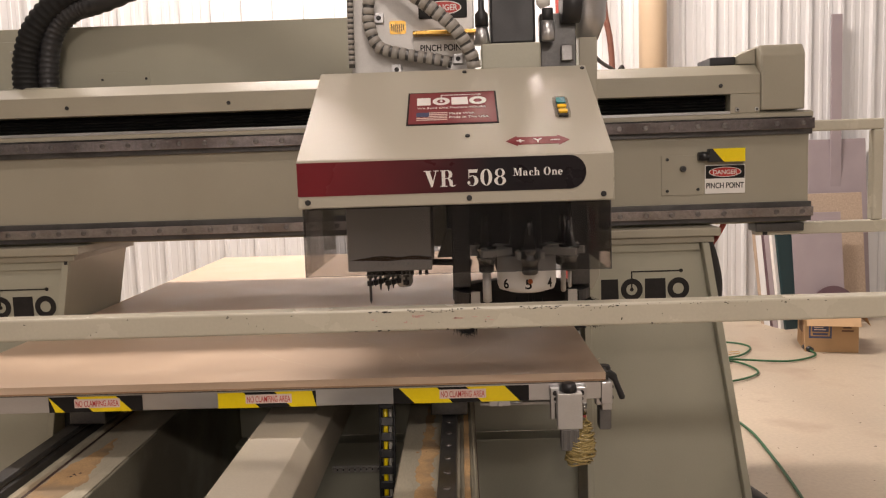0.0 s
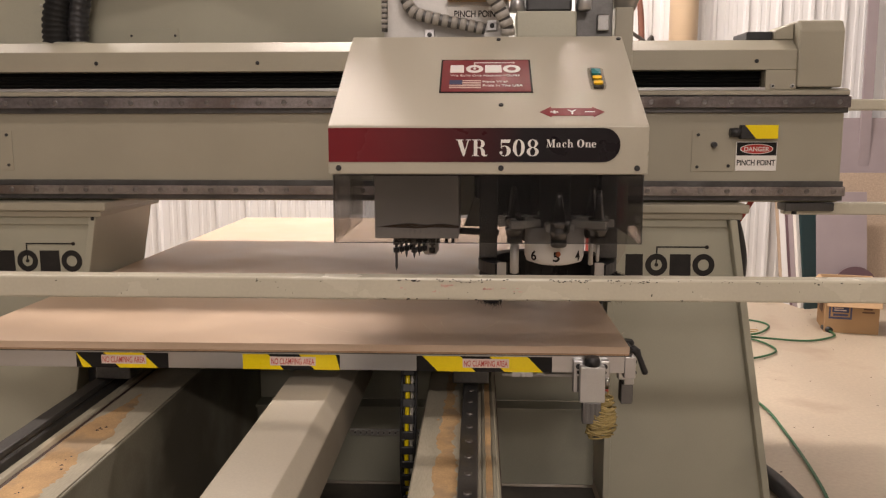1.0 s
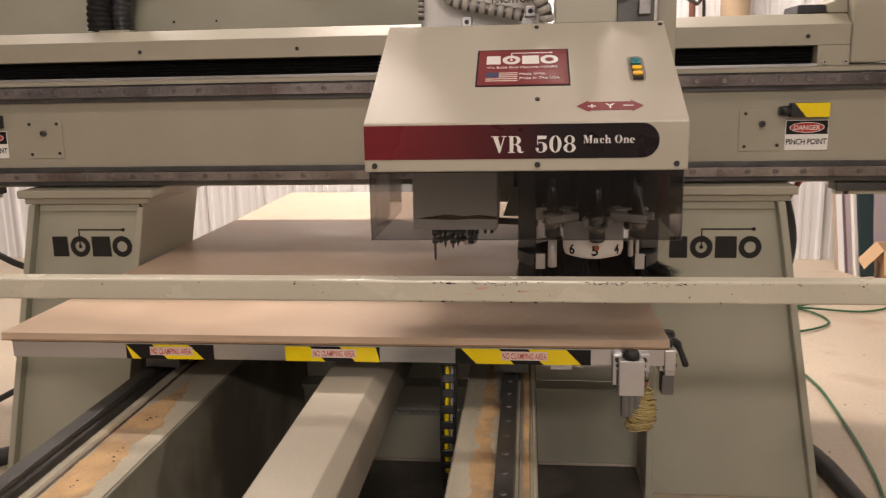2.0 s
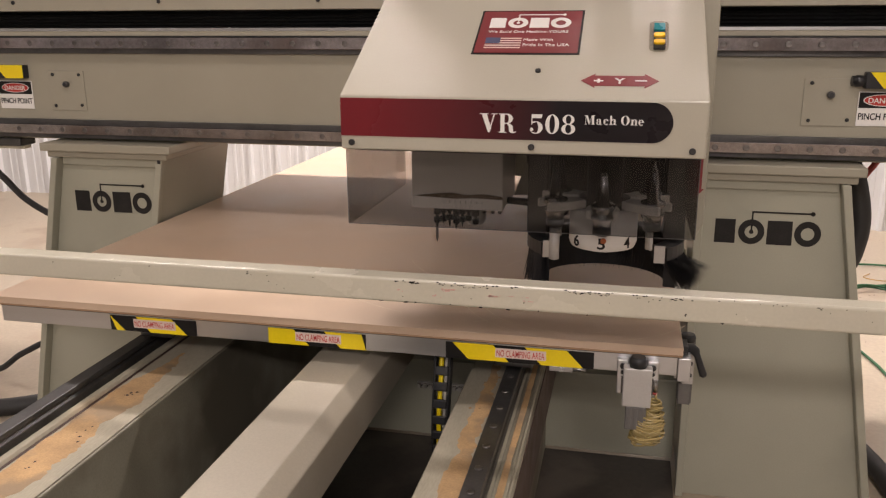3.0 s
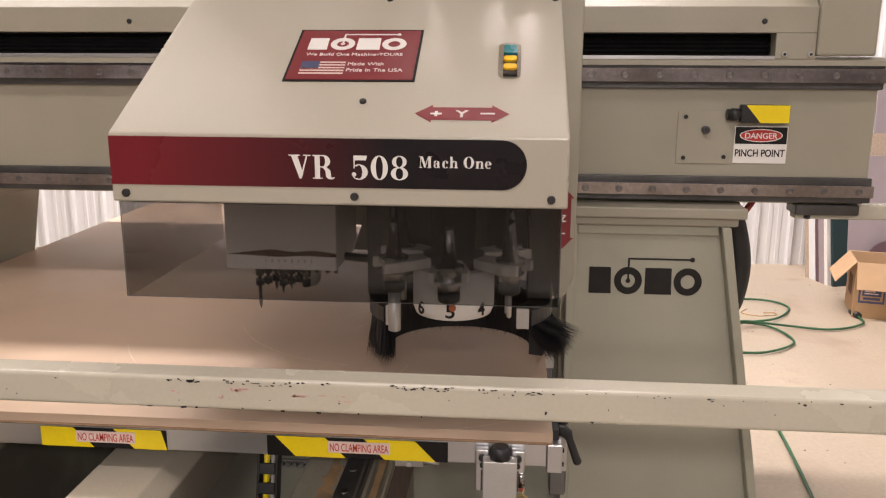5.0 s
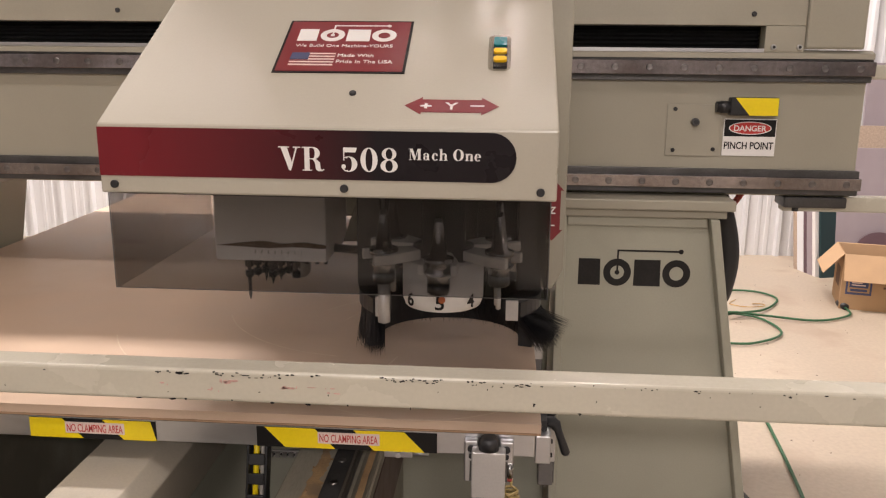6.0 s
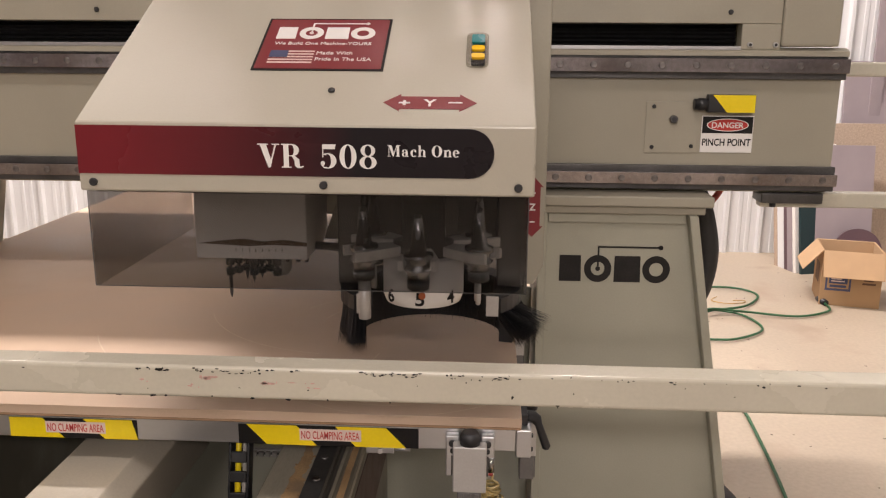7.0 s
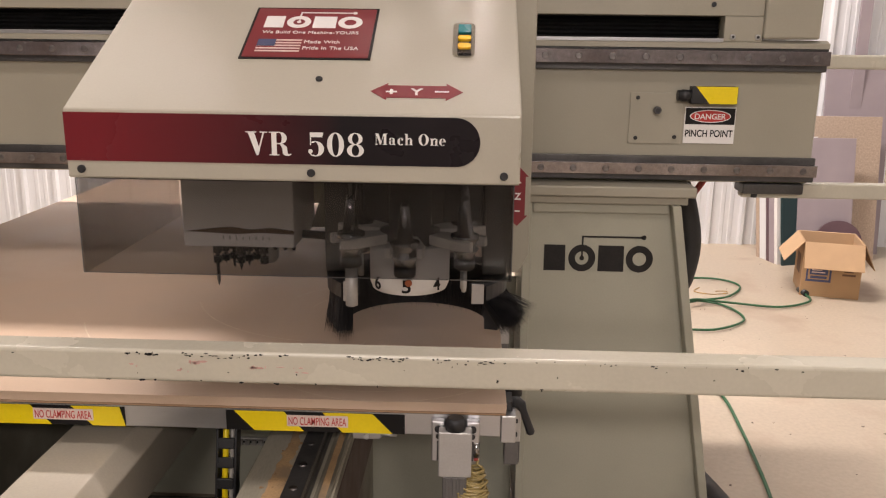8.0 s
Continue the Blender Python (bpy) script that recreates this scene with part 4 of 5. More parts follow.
for s in (-0.008, -0.031):
    part("switch_cap", plate2d(round_rect(-0.010, 0.010, s, s + 0.013, 0.005), 0.004), LENS, sw, at=Matrix.Translation((0.001, 0, 0.0045)))

# black sheet in place of the shade up inside a hollow cover
part("dark_underside", box(X0 + 0.02, X1 - 0.02, -0.91, -0.45, 1.1495, 1.1526), BLACK, head)
# smoked shield under the cover
shield = part("shield", box(X0 + 0.008, X1 - 0.007, -0.9215, -0.9175, 1.012, 1.1525), SMOKED, head, "smoked acrylic front shield")
part("shield_side", box(X0 + 0.008, X0 + 0.012, -0.917, -0.52, 1.012, 1.1525), SMOKED_SIDE, head, "smoked acrylic side shield")
part("shield_side", box(X1 - 0.011, X1 - 0.007, -0.917, -0.62, 1.012, 1.1525), SMOKED_SIDE, head)
part("shield_edge", box(X0 + 0.008, X1 - 0.007, -0.9222, -0.9218, 1.012, 1.0132), DARK_STEEL, head)
part("shield_edge", box(X0 + 0.0078, X0 + 0.0092, -0.9222, -0.9218, 1.0133, 1.1525), DARK_STEEL, head)
part("shield_edge", box(X1 - 0.0082, X1 - 0.0068, -0.9222, -0.9218, 1.0133, 1.1525), DARK_STEEL, head)

# carriage that rides on the gantry
part("carriage", box(-0.16, 0.44, -0.33, -0.036, 1.005, 1.455, 0.005), GREEN, head)
# black box added as the shaded interior behind the carousel
part("dark_back_box", box(0.10, 0.442, -0.52, -0.3305, 1.00, 1.1525, 0.006), BLACK, head)
part("spindle_body", sweep([(0.285, -0.46, 0.955), (0.285, -0.46, 1.0), (0.285, -0.46, 1.15)], [0.06, 0.075, 0.075], 24), DARK_STEEL, head)

# drill block with its bits
drill = part("drill_block", box(-0.138, 0.064, -0.635, -0.44, 0.982, 1.149, 0.003), DRILL_ALU, head, "milled aluminium drill block stained brown along a seam")
part("seam_stain", plate2d([(0.0, 0.0), (0.05, 0.006), (0.09, 0.010), (0.13, 0.005), (0.17, 0.009), (0.215, 0.004), (0.215, -0.003), (0.15, -0.001), (0.10, -0.004), (0.05, -0.002)], 0.0004),
     surf("brown_grime", (0.14, 0.095, 0.065), 0.8, var=0.3, scale=80), drill, at=front(-0.134, -0.6356, 1.010) @ Matrix.Diagonal((0.92, 1.0, 1, 1)))
for k in range(8):
    part("tick_mark", plate2d([(-0.0012, -0.003), (0.0012, -0.003), (0.0012, 0.0025), (-0.0012, 0.0025)], 0.0004), GREY_HOSE, drill, at=front(-0.065 + 0.012 * k, -0.6356, 0.999))
rnd = random.Random(7)
for k in range(9):
    bx, by, ln = -0.09 + 0.011 * k, -0.595 + 0.016 * (k % 4), rnd.uniform(0.042, 0.066)
    if k == 0:
        ln = 0.085
    bit = part("drill_bit", sweep([(bx, by, 0.9815), (bx, by, 0.961), (bx, by, 0.960), (bx, by, 0.982 - ln + 0.01), (bx, by, 0.982 - ln)], [0.008, 0.008, 0.0035, 0.0032, 0.0006], 10), DARK_STEEL, head)
    part("bit_collar", sweep([(bx, by, 0.954), (bx, by, 0.942)], 0.0078, 10), BLACK, bit)
part("drill_motor", sweep([(-0.01, -0.54, 0.9815), (-0.01, -0.54, 0.94), (-0.01, -0.54, 0.93)], [0.022, 0.022, 0.015], 16), ALU_DULL, head)
for x in (0.012, 0.032, 0.048):
    part("drill_stub", sweep([(x, -0.57, 0.9815), (x, -0.57, 0.962)], 0.004, 8), DARK_STEEL, head)
part("air_arm", sweep([(0.0625, -0.56, 0.992), (0.16, -0.58, 0.99)], 0.008, 10), DARK_STEEL, head)
part("guide_block", prism([(0.075, 1.00), (0.10, 1.07), (0.142, 1.07), (0.135, 1.00)], "y", -0.54, -0.50, 0.002), PAINT, head)

# tool carousel: number drum, forks and tool holders
CX, CY, CR, SY = 0.281, -0.745, 0.103, -0.56
drum = part("number_drum", sweep([(CX, CY, 1.027), (CX, CY, 0.962), (CX, CY, 0.951), (CX, CY, 0.944)], [0.066, 0.066, 0.062, 0.04], 40), WHITE, head, "white numbered carousel drum")
for text, deg in (("6", -136), ("5", -90), ("4", -44)):
    a = radians(deg)
    m = Matrix.Translation((CX + 0.0665 * math.cos(a), CY + 0.0665 * math.sin(a), 0.957)) @ Matrix.Rotation(a + radians(90), 4, "Z") @ FRONT @ Matrix.Translation((-0.008, 0, 0))
    lettering(text, 0.022, INK, drum, m, name="numeral", bold=0.0005, width=0.0145)
part("carousel_hub", sweep([(CX, CY, 1.149), (CX, CY, 1.0475), (CX, CY, 1.047), (CX, CY, 1.0275)], [0.035, 0.035, 0.05, 0.05], 24), DARK_STEEL, head)


def tool_holder(a, reach=0.0, thick=0.006):
    c, s = math.cos(a), math.sin(a)
    px, py = CX + CR * c, CY + CR * s
    m = Matrix.Translation((px, py, 0)) @ Matrix.Rotation(a, 4, "Z")
    fork = prism([(-0.066, -0.014), (0.002, -0.031), (0.026, -0.029), (0.026, -0.020), (-0.002, -0.020), (-0.020, 0), (-0.002, 0.020), (0.026, 0.020), (0.026, 0.029), (0.002, 0.031), (-0.066, 0.014)], "z", 1.030, 1.046, 0.001, 1)
    h = part("tool_holder", sweep([(0, 0, 1.112), (0, 0, 1.104), (0, 0, 1.052), (0, 0, 1.051), (0, 0, 1.044), (0, 0, 1.040), (0, 0, 1.032), (0, 0, 1.028), (0, 0, 1.020), (0, 0, 1.012)],
                                  [0.005, 0.007, 0.0135, 0.023, 0.023, 0.018, 0.018, 0.023, 0.017, 0.017], 20), CHROME, head, "steel taper tool holder in its fork", at=m)
    part("fork", fork, FORK, h)
    part("collet_nut", sweep([(0, 0, 1.0115), (0, 0, 0.998), (0, 0, 0.994)], [0.0175, 0.0175, 0.013], 12), DARK_STEEL, h)
    if reach:
        part("cutter", sweep([(0, 0, 0.9935), (0, 0, reach + 0.002), (0, 0, reach)], [thick, thick, thick * 0.5], 12), ALU_DULL, h)


for deg, reach, thick in ((-90, 0, 0), (-152, 0.927, 0.010), (-28, 0.955, 0.004), (150, 0.95, 0.005), (30, 0.93, 0.006), (90, 0.95, 0.005)):
    tool_holder(radians(deg), reach, thick)
part("signal_knob", sweep([(CX + 0.003, CY - 0.0668, 0.974), (CX + 0.003, CY - 0.071, 0.974)], 0.0055, 12), ORANGE, head)


def bristles(seed):
    """A brush skirt: tapered hairs round the spindle, splayed where they are worn."""
    rnd, bm = random.Random(seed), bmesh.new()
    for k in range(5200):
        deg = rnd.uniform(-38, 218)
        a = radians(deg)
        rr = 0.152 + rnd.uniform(-0.012, 0.012)
        top = Vector((CX + rr * math.cos(a), SY + rr * math.sin(a) * 0.9, 0.90 + rnd.uniform(-0.004, 0.004)))
        splay = 0.05 if deg > 150 else 0.12 if deg > 15 else 0.12 + 0.85 * (15 - deg) / 53 + (rnd.uniform(0.2, 2.2) if deg < -14 and rnd.random() < 0.4 else 0.0)
        out = Vector((math.cos(a) * rnd.gauss(splay, 0.06 if deg > 150 else 0.16), math.sin(a) * rnd.gauss(0.05, 0.16) + rnd.gauss(0, 0.06 if deg > 150 else 0.1), -1)).normalized()
        tip = top + out * rnd.uniform(0.072, 0.088)
        sd = Vector((-math.sin(a), math.cos(a), 0)) * 0.0024
        rad = Vector((math.cos(a), math.sin(a), 0)) * 0.0016
        base = [bm.verts.new(top + sd), bm.verts.new(top - sd * 0.5 + rad), bm.verts.new(top - sd * 0.5 - rad)]
        t = bm.verts.new(tip)
        for i in range(3):
            bm.faces.new((base[i], base[(i + 1) % 3], t))
    return bm


def arc_band(r0, r1, z0, z1, a0, a1, n=40):
    bm = bmesh.new()
    cols = []
    for k in range(n + 1):
        a = radians(a0 + (a1 - a0) * k / n)
        cols.append([bm.verts.new((CX + q * math.cos(a), SY + q * math.sin(a) * 0.9, z)) for q, z in ((r0, z0), (r1, z0), (r1, z1), (r0, z1))])
    for p, q in zip(cols, cols[1:]):
        for i in range(4):
            bm.faces.new((p[i], p[(i + 1) % 4], q[(i + 1) % 4], q[i]))
    bm.faces.new(cols[0])
    bm.faces.new(cols[-1][::-1])
    bmesh.ops.recalc_face_normals(bm, faces=bm.faces)
    return bm


core = arc_band(0.134, 0.160, 0.822, 0.8975, -16, 206)
shoe = part("dust_shoe", arc_band(0.130, 0.170, 0.898, 0.925, -40, 220), BLACK, head, "black dust shoe with a worn brush skirt")
tagged(part("bristle", bristles(3), BRISTLE, shoe), kind="stuff")
part("brush_core", core, BRISTLE, shoe)
for deg in (-40, 220):
    a = radians(deg)
    px, py = CX + 0.15 * math.cos(a), SY + 0.135 * math.sin(a)
    part("shoe_clip", box(px - 0.011, px + 0.011, py - 0.016, py - 0.011, 0.893, 0.93, 0.001), ALU_DULL, shoe)
part("shoe_arm", box(0.13, 0.155, -0.52, -0.48, 0.926, 1.0, 0.002), ALU_DULL, head)
part("shoe_arm", box(0.41, 0.435, -0.52, -0.48, 0.926, 1.0, 0.002), ALU_DULL, head)
for x in (0.135, 0.425):
    part("column_guide", box(x - 0.022, x + 0.022, -0.60, -0.545, 0.93, 1.152, 0.003), DARK_STEEL, head)

# dust duct beside the cover
duct = part("dust_duct", prism([(0.4535, 0.886), (0.480, 0.886), (0.500, 0.925), (0.500, 1.545), (0.4535, 1.545)], "y", -0.425, -0.30, 0.003), PAINT, head, "beige rectangular dust duct")
part("duct_transition", sweep([(0.478, -0.375, 1.5455), (0.482, -0.375, 1.60), (0.482, -0.375, 1.635), (0.482, -0.375, 1.645), (0.482, -0.375, 1.69), (0.482, -0.375, 1.695)], [0.033, 0.050, 0.051, 0.055, 0.055, 0.048], 24), ALU, head)
part("duct_hose", sweep(curve_points([(0.482, -0.375, 1.69), (0.482, -0.375, 1.82), (0.46, -0.34, 2.0), (0.38, -0.25, 2.25)], 14), [0.043 + 0.004 * (k % 2) for k in range(43)], 18), GREY_HOSE, head)
for z in (1.40, 1.20, 1.18):
    bolt(duct, Matrix.Translation((0.4575, -0.4262, z)) @ FRONT, 0.0035)
zarrow = part("axis_arrow", plate2d([(y * 0.98, x * 0.94) for x, y in ARROW][::-1], 0.0006), MAROON, head, "maroon double-headed axis arrow", at=front(0.474, -0.4256, 1.047))
lettering("+", 0.012, WHITE, zarrow, Matrix.Translation((-0.006, 0.022, 0.001)), bold=0.0005, width=0.012)
lettering("Z", 0.014, WHITE, zarrow, Matrix.Translation((-0.0065, -0.007, 0.001)), bold=0.0005, width=0.013)
part("minus", plate2d([(-0.005, -0.032), (0.005, -0.032), (0.005, -0.0295), (-0.005, -0.0295)], 0.0006), WHITE, zarrow, at=Matrix.Translation((0, 0, 0.0006)))

# slide plate, motor, conduits and sign above the cover
zplate = part("slide_plate", prism([(-0.13, 1.4605), (-0.13, 1.72), (-0.115, 1.78), (0.185, 1.78), (0.185, 1.4605)], "y", -0.452, -0.431, 0.003), ALU_DULL, head, "bare aluminium slide plate")
part("plate_window", prism(round_rect(-0.03, 0.012, 1.565, 1.598, 0.006), "y", -0.4535, -0.4525), BRASS, zplate)
for k in range(7):
    part("gear_tooth", box(-0.026 + 0.005 * k, -0.023 + 0.005 * k, -0.4548, -0.4537, 1.568 + 0.002 * abs(k - 3), 1.59, 0.0005), DARK_STEEL, zplate)
for x, z in ((-0.056, 1.605), (-0.015, 1.475), (0.142, 1.497)):
    b = part("clip_block", box(x - 0.013, x + 0.013, -0.462, -0.4525, z - 0.013, z + 0.013, 0.002), ALU, zplate)
    bolt(b, Matrix.Translation((x, -0.463, z)) @ FRONT, 0.006)
dz = part("warning_sign", box(0.045, 0.168, -0.4556, -0.4525, 1.60, 1.655, 0.001), INK, head, "danger pinch point sign on the slide plate")
part("sign_oval", plate2d([(0.046 * math.cos(a), 0.017 * math.sin(a)) for a in (2 * math.pi * k / 40 for k in range(40))], 0.0005), WHITE, dz, at=front(0.108, -0.4558, 1.626))
part("sign_oval", plate2d([(0.043 * math.cos(a), 0.0145 * math.sin(a)) for a in (2 * math.pi * k / 40 for k in range(40))], 0.0009), RED_INK, dz, at=front(0.108, -0.4558, 1.626))
lettering("DANGER", 0.015, WHITE, dz, front(0.072, -0.4570, 1.619), bold=0.0003, width=0.072)
part("sign_foot", box(0.03, 0.18, -0.4552, -0.4525, 1.505, 1.545, 0.001), WHITE, dz)
lettering("PINCH POINT", 0.0165, INK, dz, front(0.047, -0.4553, 1.519), bold=0.0004, width=0.115)
part("shelf", box(0.03, 0.19, -0.49, -0.4525, 1.556, 1.566, 0.002), BRASS, head)
motor = part("drive_motor", box(0.224, 0.336, -0.50, -0.40, 1.525, 1.80, 0.006), BLACK, head, "black servo motor")
part("motor_foot", box(0.20, 0.346, -0.52, -0.40, 1.4605, 1.5245, 0.004), GREEN, head)
part("plug", sweep([(0.203, -0.49, 1.57), (0.203, -0.49, 1.60), (0.203, -0.49, 1.61), (0.203, -0.49, 1.80)], [0.017, 0.017, 0.008, 0.007], 12), BLACK, head)
part("plug_seat", sweep([(0.203, -0.49, 1.525), (0.203, -0.49, 1.5695)], [0.022, 0.014], 12), ALU, head)
part("side_motor", sweep([(0.40, -0.49, 1.615), (0.445, -0.49, 1.615), (0.448, -0.49, 1.615)], [0.044, 0.044, 0.04], 24), BLACK, head)
part("filter_bowl", sweep([(0.365, -0.51, 1.575), (0.365, -0.51, 1.530), (0.365, -0.51, 1.526)], [0.017, 0.017, 0.012], 16), ALU, head)
part("filter_cap", sweep([(0.365, -0.51, 1.605), (0.365, -0.51, 1.5755)], 0.014, 12), BLACK, head)
part("valve_block", box(0.35, 0.44, -0.47, -0.43, 1.4605, 1.60, 0.003), DARK_STEEL, head)
part("valve", box(0.40, 0.43, -0.485, -0.4705, 1.48, 1.52, 0.003), CHROME, head)
part("cap_bundle", sweep(curve_points([(0.36, -0.505, 1.61), (0.352, -0.51, 1.635), (0.358, -0.505, 1.66), (0.37, -0.49, 1.72)], 6), [0.013, 0.015, 0.017, 0.018, 0.017, 0.016] + [0.012] * 13, 10), WHITE, head)


def conduit(knots, rad, name="conduit"):
    """Ribbed flexible conduit."""
    line = curve_points(knots, 14)
    length = sum((b - a).length for a, b in zip(line, line[1:]))
    base = part(name, sweep(line, rad * 0.9, 14), DARK_STEEL, head, "grey banded flexible conduit")
    gone, i = 0.0, 0
    for a, b in zip(line, line[1:]):
        gone += (b - a).length
        if gone > rad * 1.15:
            d = (b - a).normalized()
            part("band", sweep([a - d * rad * 0.47, a + d * rad * 0.47], rad, 14), GREY_HOSE, base)
            gone = 0.0
    return base


conduit([(-0.073, -0.49, 1.80), (-0.076, -0.49, 1.66), (-0.078, -0.49, 1.585), (-0.055, -0.495, 1.53), (0.0, -0.50, 1.51), (0.075, -0.50, 1.495), (0.125, -0.50, 1.484)], 0.0155)
conduit([(-0.05, -0.56, 1.72), (0.02, -0.555, 1.655), (0.085, -0.55, 1.605), (0.14, -0.545, 1.555), (0.175, -0.535, 1.495), (0.18, -0.53, 1.47)], 0.017)
conduit([(-0.118, -0.50, 1.85), (-0.122, -0.50, 1.66), (-0.125, -0.49, 1.48)], 0.0085)

# ---- loom that joins gantry and head ----
loom = thing("cable_loom", "thick black ribbed cable loom arching over the gantry", "cable")
for dx, rad, mat_a in ((0.0, 0.047, LOOM), (0.070, 0.033, BLACK)):
    line = curve_points([(-1.075 + dx, 0.12, 1.5065), (-1.07 + dx, 0.12, 1.60), (-1.03 + dx * 0.9, 0.115, 1.70), (-0.94 + dx * 0.6, 0.11, 1.785 - dx * 0.4), (-0.80, 0.10, 1.85 - dx), (-0.5, 0.05, 1.93 - dx), (0.0, -0.2, 1.95 - dx)], 16)
    tube = part("loom_tube", sweep(line, [rad * (1.0 if k % 3 else 0.9) for k in range(len(line))], 14), mat_a, loom)
part("loom_clamp", box(-1.13, -0.96, 0.075, 0.165, 1.507, 1.515, 0.002), GREEN, loom)
part("gland", sweep([(-1.24, 0.22, 1.7225), (-1.24, 0.22, 1.755), (-1.24, 0.22, 1.76), (-1.24, 0.22, 2.0)], [0.022, 0.022, 0.013, 0.013], 14), ALU_DULL, loom)

# ---- the far side of the hall ----
def hose(name, knots, r, material, label, category="hose"):
    return solid(name, sweep(curve_points(knots, 14), r, 10), material, label, category)


hose("air_hose", [(1.30, -0.6, 0.012), (1.48, 0.1, 0.012), (1.56, 0.75, 0.012), (1.565, 1.05, 0.012), (1.50, 1.45, 0.012), (1.55, 1.72, 0.012), (1.77, 1.76, 0.012), (1.95, 1.92, 0.012), (1.91, 2.15, 0.012),
                  (1.74, 2.22, 0.014), (1.58, 2.17, 0.022), (1.52, 2.40, 0.014), (1.72, 2.62, 0.012), (2.0, 2.66, 0.012), (2.11, 2.52, 0.012), (1.98, 2.30, 0.014), (1.76, 2.15, 0.03), (1.62, 2.02, 0.03),
                  (1.75, 2.14, 0.042), (1.95, 2.17, 0.02), (2.2, 2.14, 0.012), (2.40, 2.25, 0.012), (2.43, 2.385, 0.014)], 0.006, GREEN_HOSE, "green rubber air hose lying in loops on the floor")
solid("hose_coupling", sweep([(2.432, 2.375, 0.016), (2.425, 2.43, 0.018), (2.42, 2.46, 0.018)], [0.017, 0.02, 0.014], 12), BLACK, "black quick coupling at the hose's end", "hose fitting")
hose("wire_offcut", [(1.88, 2.50, 0.004), (1.83, 2.42, 0.004), (1.90, 2.37, 0.004), (2.0, 2.39, 0.004), (2.01, 2.43, 0.004), (1.95, 2.43, 0.004)], 0.002, BRASS, "thin curl of wire lying on the floor", "wire")
hose("supply_conduit", [(1.16, 0.42, 1.008), (1.215, 0.42, 0.90), (1.245, 0.42, 0.77), (1.235, 0.42, 0.66), (1.205, 0.43, 0.55), (1.20, 0.44, 0.3), (1.27, 0.42, 0.05), (1.33, 0.1, 0.035), (1.36, -0.4, 0.035), (1.5, -1.2, 0.035)], 0.032, RUBBER,
     "thick black supply conduit running down behind the leg", "conduit")
hose("red_air_line", [(1.14, 0.42, 0.5), (1.19, 0.45, 0.78), (1.23, 0.47, 0.86), (1.28, 0.47, 0.94), (1.30, 0.45, 1.0), (1.28, 0.43, 1.06), (1.2, 0.40, 1.2)], 0.010, RED_HOSE, "red rubber air line behind the leg")
hose("red_hanging_hose", [(1.07, 3.5, 4.39), (1.072, 3.5, 3.0), (1.08, 3.5, 2.2), (1.10, 3.48, 1.6), (1.12, 3.46, 0.02)], 0.028, RED_HOSE, "dark red hose hanging down the wall")
hose("brown_hanging_hose", [(1.37, 3.5, 4.39), (1.385, 3.5, 3.0), (1.40, 3.5, 2.3), (1.45, 3.48, 1.8), (1.46, 3.46, 0.02)], 0.022, surf("brown_rubber", (0.16, 0.06, 0.04), 0.5, var=0.15, scale=12), "brown rubber hose hanging down the wall")
hose("black_power_cable", [(0.62, -0.3, 2.15), (0.72, 0.6, 2.10), (0.92, 1.7, 1.96), (1.18, 2.6, 1.84), (1.42, 3.2, 1.80), (1.52, 3.42, 1.74), (1.5, 3.45, 0.5), (1.5, 3.45, 0.02)], 0.012, RUBBER, "black power cable sagging to the wall", "cable")
hose("left_power_cable", [(-1.62, 0.30, 1.011), (-1.755, 0.25, 0.95), (-1.745, 0.20, 0.885), (-1.69, 0.20, 0.82), (-1.62, 0.20, 0.755), (-1.51, 0.20, 0.70), (-1.40, 0.19, 0.69), (-1.335, 0.18, 0.695)], 0.012, RUBBER,
     "black power cable sagging from the gantry to the leg", "cable")
hose("floor_cable", [(-1.45, 0.40, 0.26), (-1.62, 0.30, 0.20), (-1.78, 0.25, 0.12), (-1.95, 0.27, 0.025), (-2.3, 0.4, 0.013), (-2.9, 0.9, 0.013)], 0.012, RUBBER, "black cable running down to the floor behind the leg", "cable")
hose("left_supply_conduit", [(-1.38, 0.2, 0.04), (-1.50, 0.08, 0.033), (-1.60, 0.0, 0.033), (-1.72, -0.05, 0.033), (-2.0, -0.1, 0.033), (-2.6, -0.1, 0.033)], 0.032, RUBBER, "thick black supply conduit lying on the floor", "conduit")

col = thing("steel_column", "round tan-painted steel column by the wall", "column", (1.73, 3.44, 0))
part("shaft", sweep([(0, 0, 0.012), (0, 0, 4.39)], 0.098, 28), COLUMN, col)
part("base_plate", box(-0.15, 0.15, -0.13, 0.12, 0.0, 0.0118, 0.002), COLUMN, col)


def leaning_sheet(x, y, w, h, t, lean, turn, material, label, name="leaning_board"):
    ob = solid(name, box(0, w, 0, t, 0, h, 0.0015), material, label, "board", group="boards leaning by the wall")
    ob.matrix_world = Matrix.Translation((x, y, 0.0)) @ Matrix.Rotation(radians(turn), 4, "Z") @ Matrix.Rotation(radians(-lean), 4, "X")
    return ob


# sheet goods leaning against the wall
leaning_sheet(2.86, 3.38, 0.42, 1.30, 0.022, 6, 0, MAUVE, "tall mauve laminate sheet leaning on the wall")
leaning_sheet(3.02, 3.46, 0.075, 2.18, 0.02, 1.2, 0, MAUVE, "narrow mauve strip standing against the wall")
leaning_sheet(2.72, 3.22, 0.46, 0.92, 0.02, 8, 0, CHIPBOARD, "bare chipboard sheet leaning on the wall")
leaning_sheet(2.62, 3.06, 0.34, 0.80, 0.018, 9, 0, MAUVE, "mauve laminate offcut leaning on other boards")
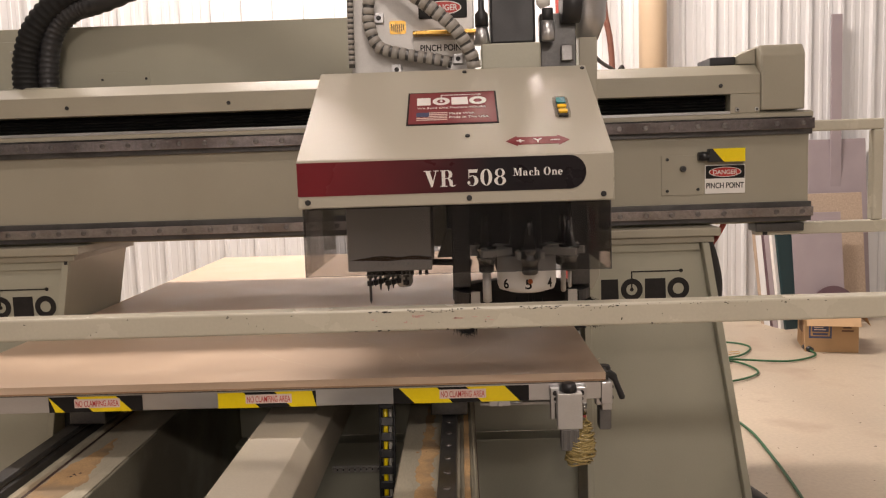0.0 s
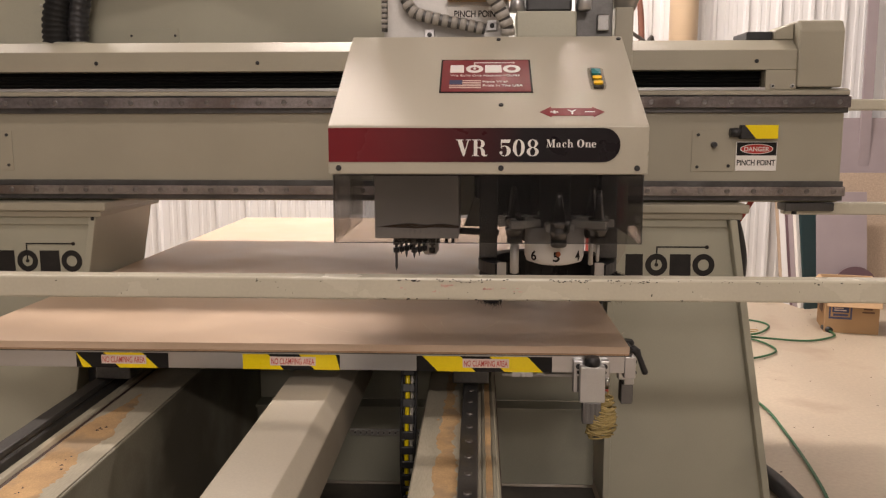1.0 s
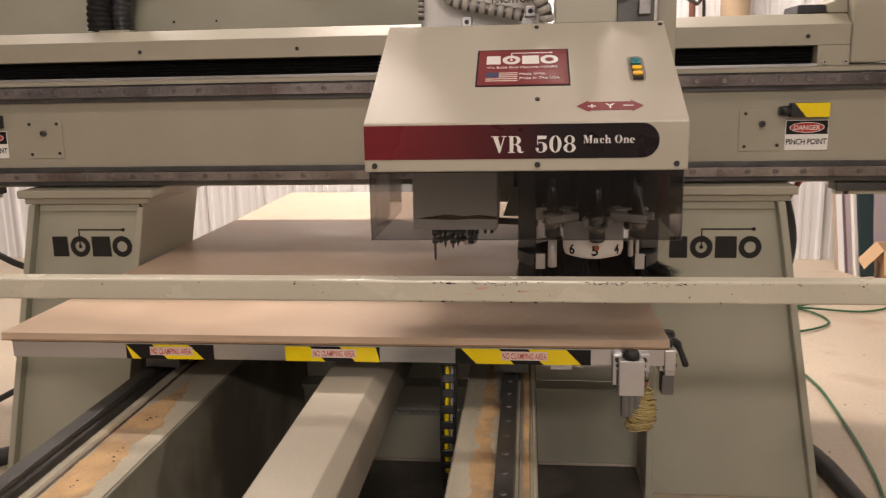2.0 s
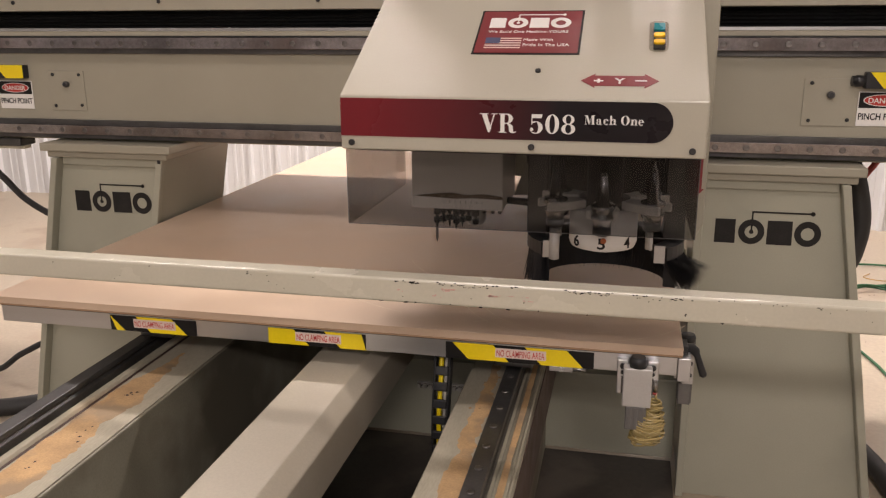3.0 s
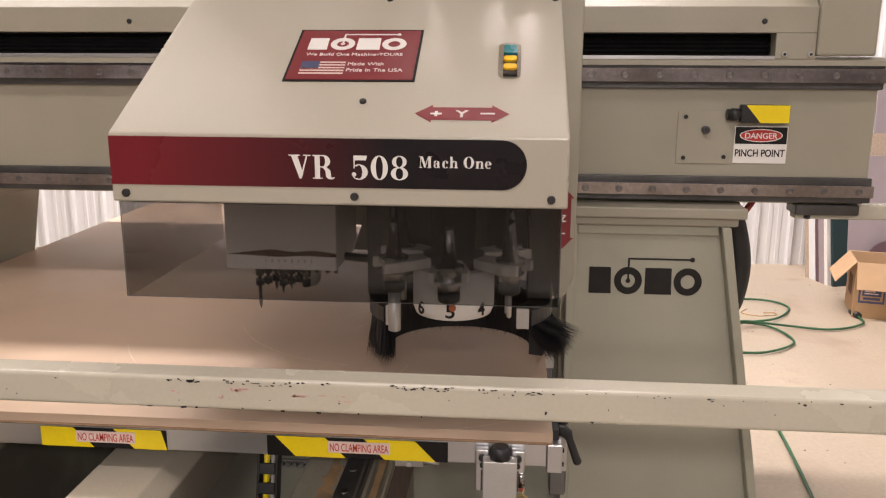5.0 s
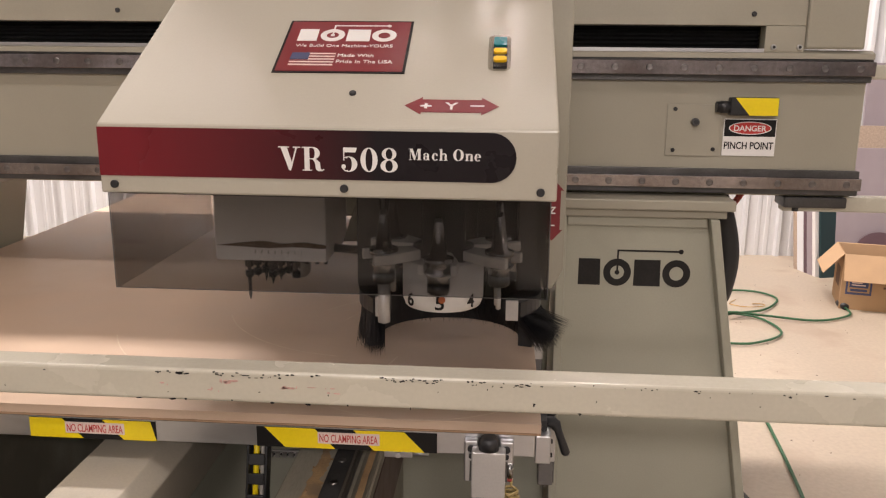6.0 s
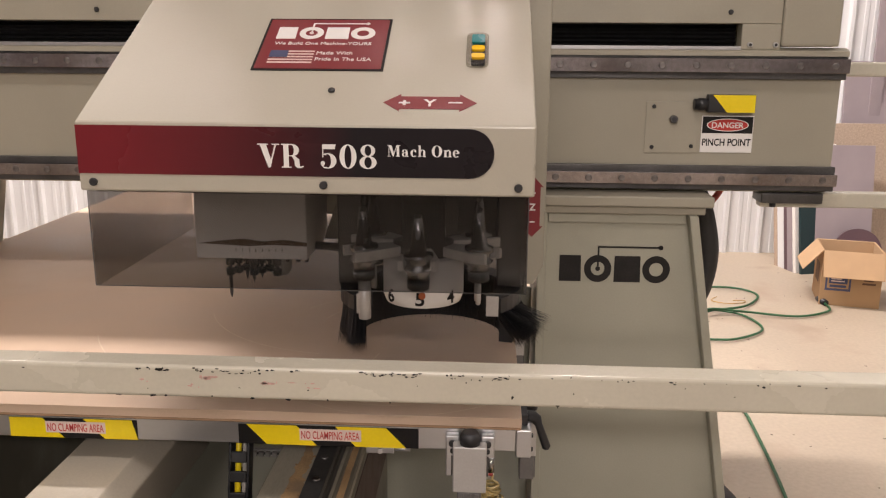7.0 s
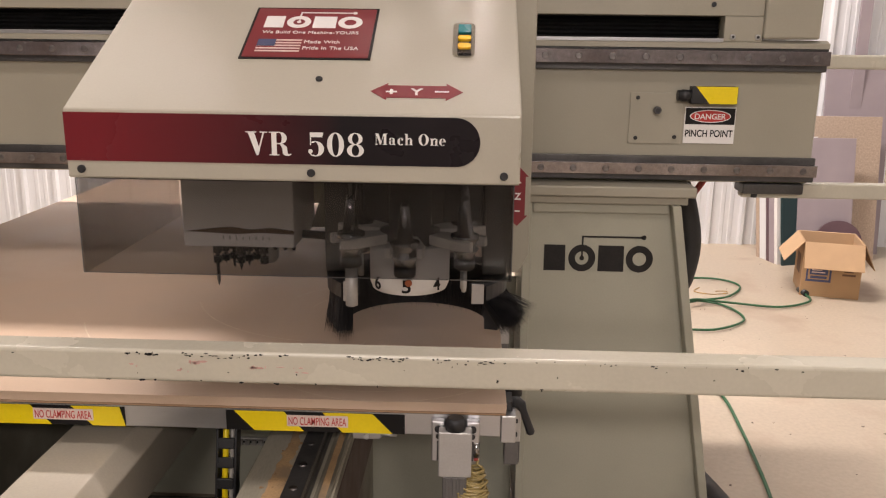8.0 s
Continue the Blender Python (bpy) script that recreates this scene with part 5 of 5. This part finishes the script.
leaning_sheet(2.535, 3.03, 0.27, 0.74, 0.018, 10, 17, DARK_BOARD, "dark green laminate board leaning on other boards")
deep = 0.022
for t, h, mat, label in ((0.030, 0.80, WHITE, "white laminate board seen edge on"), (0.050, 0.82, MAUVE, "thick mauve laminate board seen edge on"), (0.026, 0.84, PLUM, "plum laminate board seen edge on"),
                         (0.062, 0.86, SIDING, "pale grey laminate board seen edge on"), (0.034, 0.80, CHIPBOARD, "raw chipboard seen edge on")):
    leaning_sheet(2.518 - 0.292 * deep, 3.035 + 0.956 * deep, 0.30, h, t, 10, 17, mat, label)
    deep += t + 0.004
disc_ob = solid("round_offcut", sweep([(0, 0, 0), (0, 0.018, 0)], 0.15, 32), PLUM, "round plum laminate offcut leaning on boards", "board")
disc_ob.matrix_world = Matrix.Translation((2.86, 3.03, 0.145)) @ Matrix.Rotation(radians(-9), 4, "X") @ Matrix.Translation((0, 0, 0.0))


def carton():
    c = thing("cardboard_box", "open brown cardboard box with a dark printed label on the floor", "box", (2.405, 2.405, 0))
    c.rotation_euler = (0, 0, radians(-14))
    W, D, H, t = 0.30, 0.30, 0.305, 0.005
    part("front_wall", box(0, W, 0, t, 0, H, 0.001), CARD, c)
    part("back_wall", box(0, W, D - t, D, 0, H, 0.001), CARD_IN, c)
    part("side_wall", box(0, t, t + 0.0005, D - t - 0.0005, 0, H, 0.001), CARD, c)
    part("side_wall", box(W - t, W, t + 0.0005, D - t - 0.0005, 0, H, 0.001), CARD_IN, c)
    part("bottom", box(t + 0.0005, W - t - 0.0005, t + 0.0005, D - t - 0.0005, 0, t), CARD_IN, c)

    def flap(m, w, d, mat):
        part("flap", box(0, w, 0, d, 0, 0.004, 0.001), mat, c, at=m)
    flap(Matrix.Translation((0, 0, H)) @ Matrix.Rotation(radians(180 + 62), 4, "X") @ Matrix.Translation((0, 0, -0.004)), W, 0.15, CARD_IN)
    flap(Matrix.Translation((0, D + 0.001, H)) @ Matrix.Rotation(radians(-68), 4, "X"), W, 0.15, CARD_IN)
    flap(Matrix.Translation((0, D, H)) @ Matrix.Rotation(radians(-90), 4, "Z") @ Matrix.Rotation(radians(180 + 50), 4, "X") @ Matrix.Translation((0, 0, -0.004)), D, 0.15, CARD_IN)
    flap(Matrix.Translation((W, 0, H)) @ Matrix.Rotation(radians(90), 4, "Z") @ Matrix.Rotation(radians(180 + 66), 4, "X") @ Matrix.Translation((0, 0, -0.004)), D, 0.15, CARD)
    lab = part("printed_label", box(0.022, 0.150, -0.0012, -0.0004, 0.085, 0.200), BLUE_INK, c, "dark printed label")
    part("label_window", box(0.032, 0.140, -0.0018, -0.0013, 0.098, 0.190), CARD, lab)
    part("label_bar", box(0.040, 0.132, -0.0024, -0.0019, 0.125, 0.180), BLUE_INK, lab)
    part("label_bar", box(0.045, 0.128, -0.0024, -0.0019, 0.104, 0.118), BLUE_INK, lab)
    for k in range(3):
        part("label_line", box(0.050, 0.118 - 0.016 * (k % 2), -0.0030, -0.0025, 0.136 + 0.013 * k, 0.142 + 0.013 * k), PINK_INK, lab)
    for k in range(3):
        part("print_bar", box(0.205 + 0.008 * (k == 1), 0.272 - 0.012 * (k == 1), -0.0008, -0.0004, 0.128 + 0.02 * k, 0.139 + 0.02 * k), CARD_PRINT, c)
    part("side_print", box(-0.0008, -0.0004, 0.09, 0.22, 0.10, 0.21), CARD_PRINT, c)
    return c


carton()

# sawdust and grit on the floor
rnd = random.Random(21)
bm = bmesh.new()
for k in range(260):
    x, y, s = rnd.uniform(1.3, 4.2), rnd.uniform(-0.8, 3.4), rnd.uniform(0.002, 0.007)
    vs = [bm.verts.new((x + s * math.cos(a) * rnd.uniform(0.4, 1.2), y + s * math.sin(a) * rnd.uniform(0.4, 1.2), 0.0008 + (0.002 if i == 0 else 0))) for i, a in enumerate((0, 1.3, 2.6, 3.9, 5.1))]
    bm.faces.new(vs)
solid("floor_grit", bm, BROWN, "scattered specks of grit on the concrete floor", "grit", "stuff")
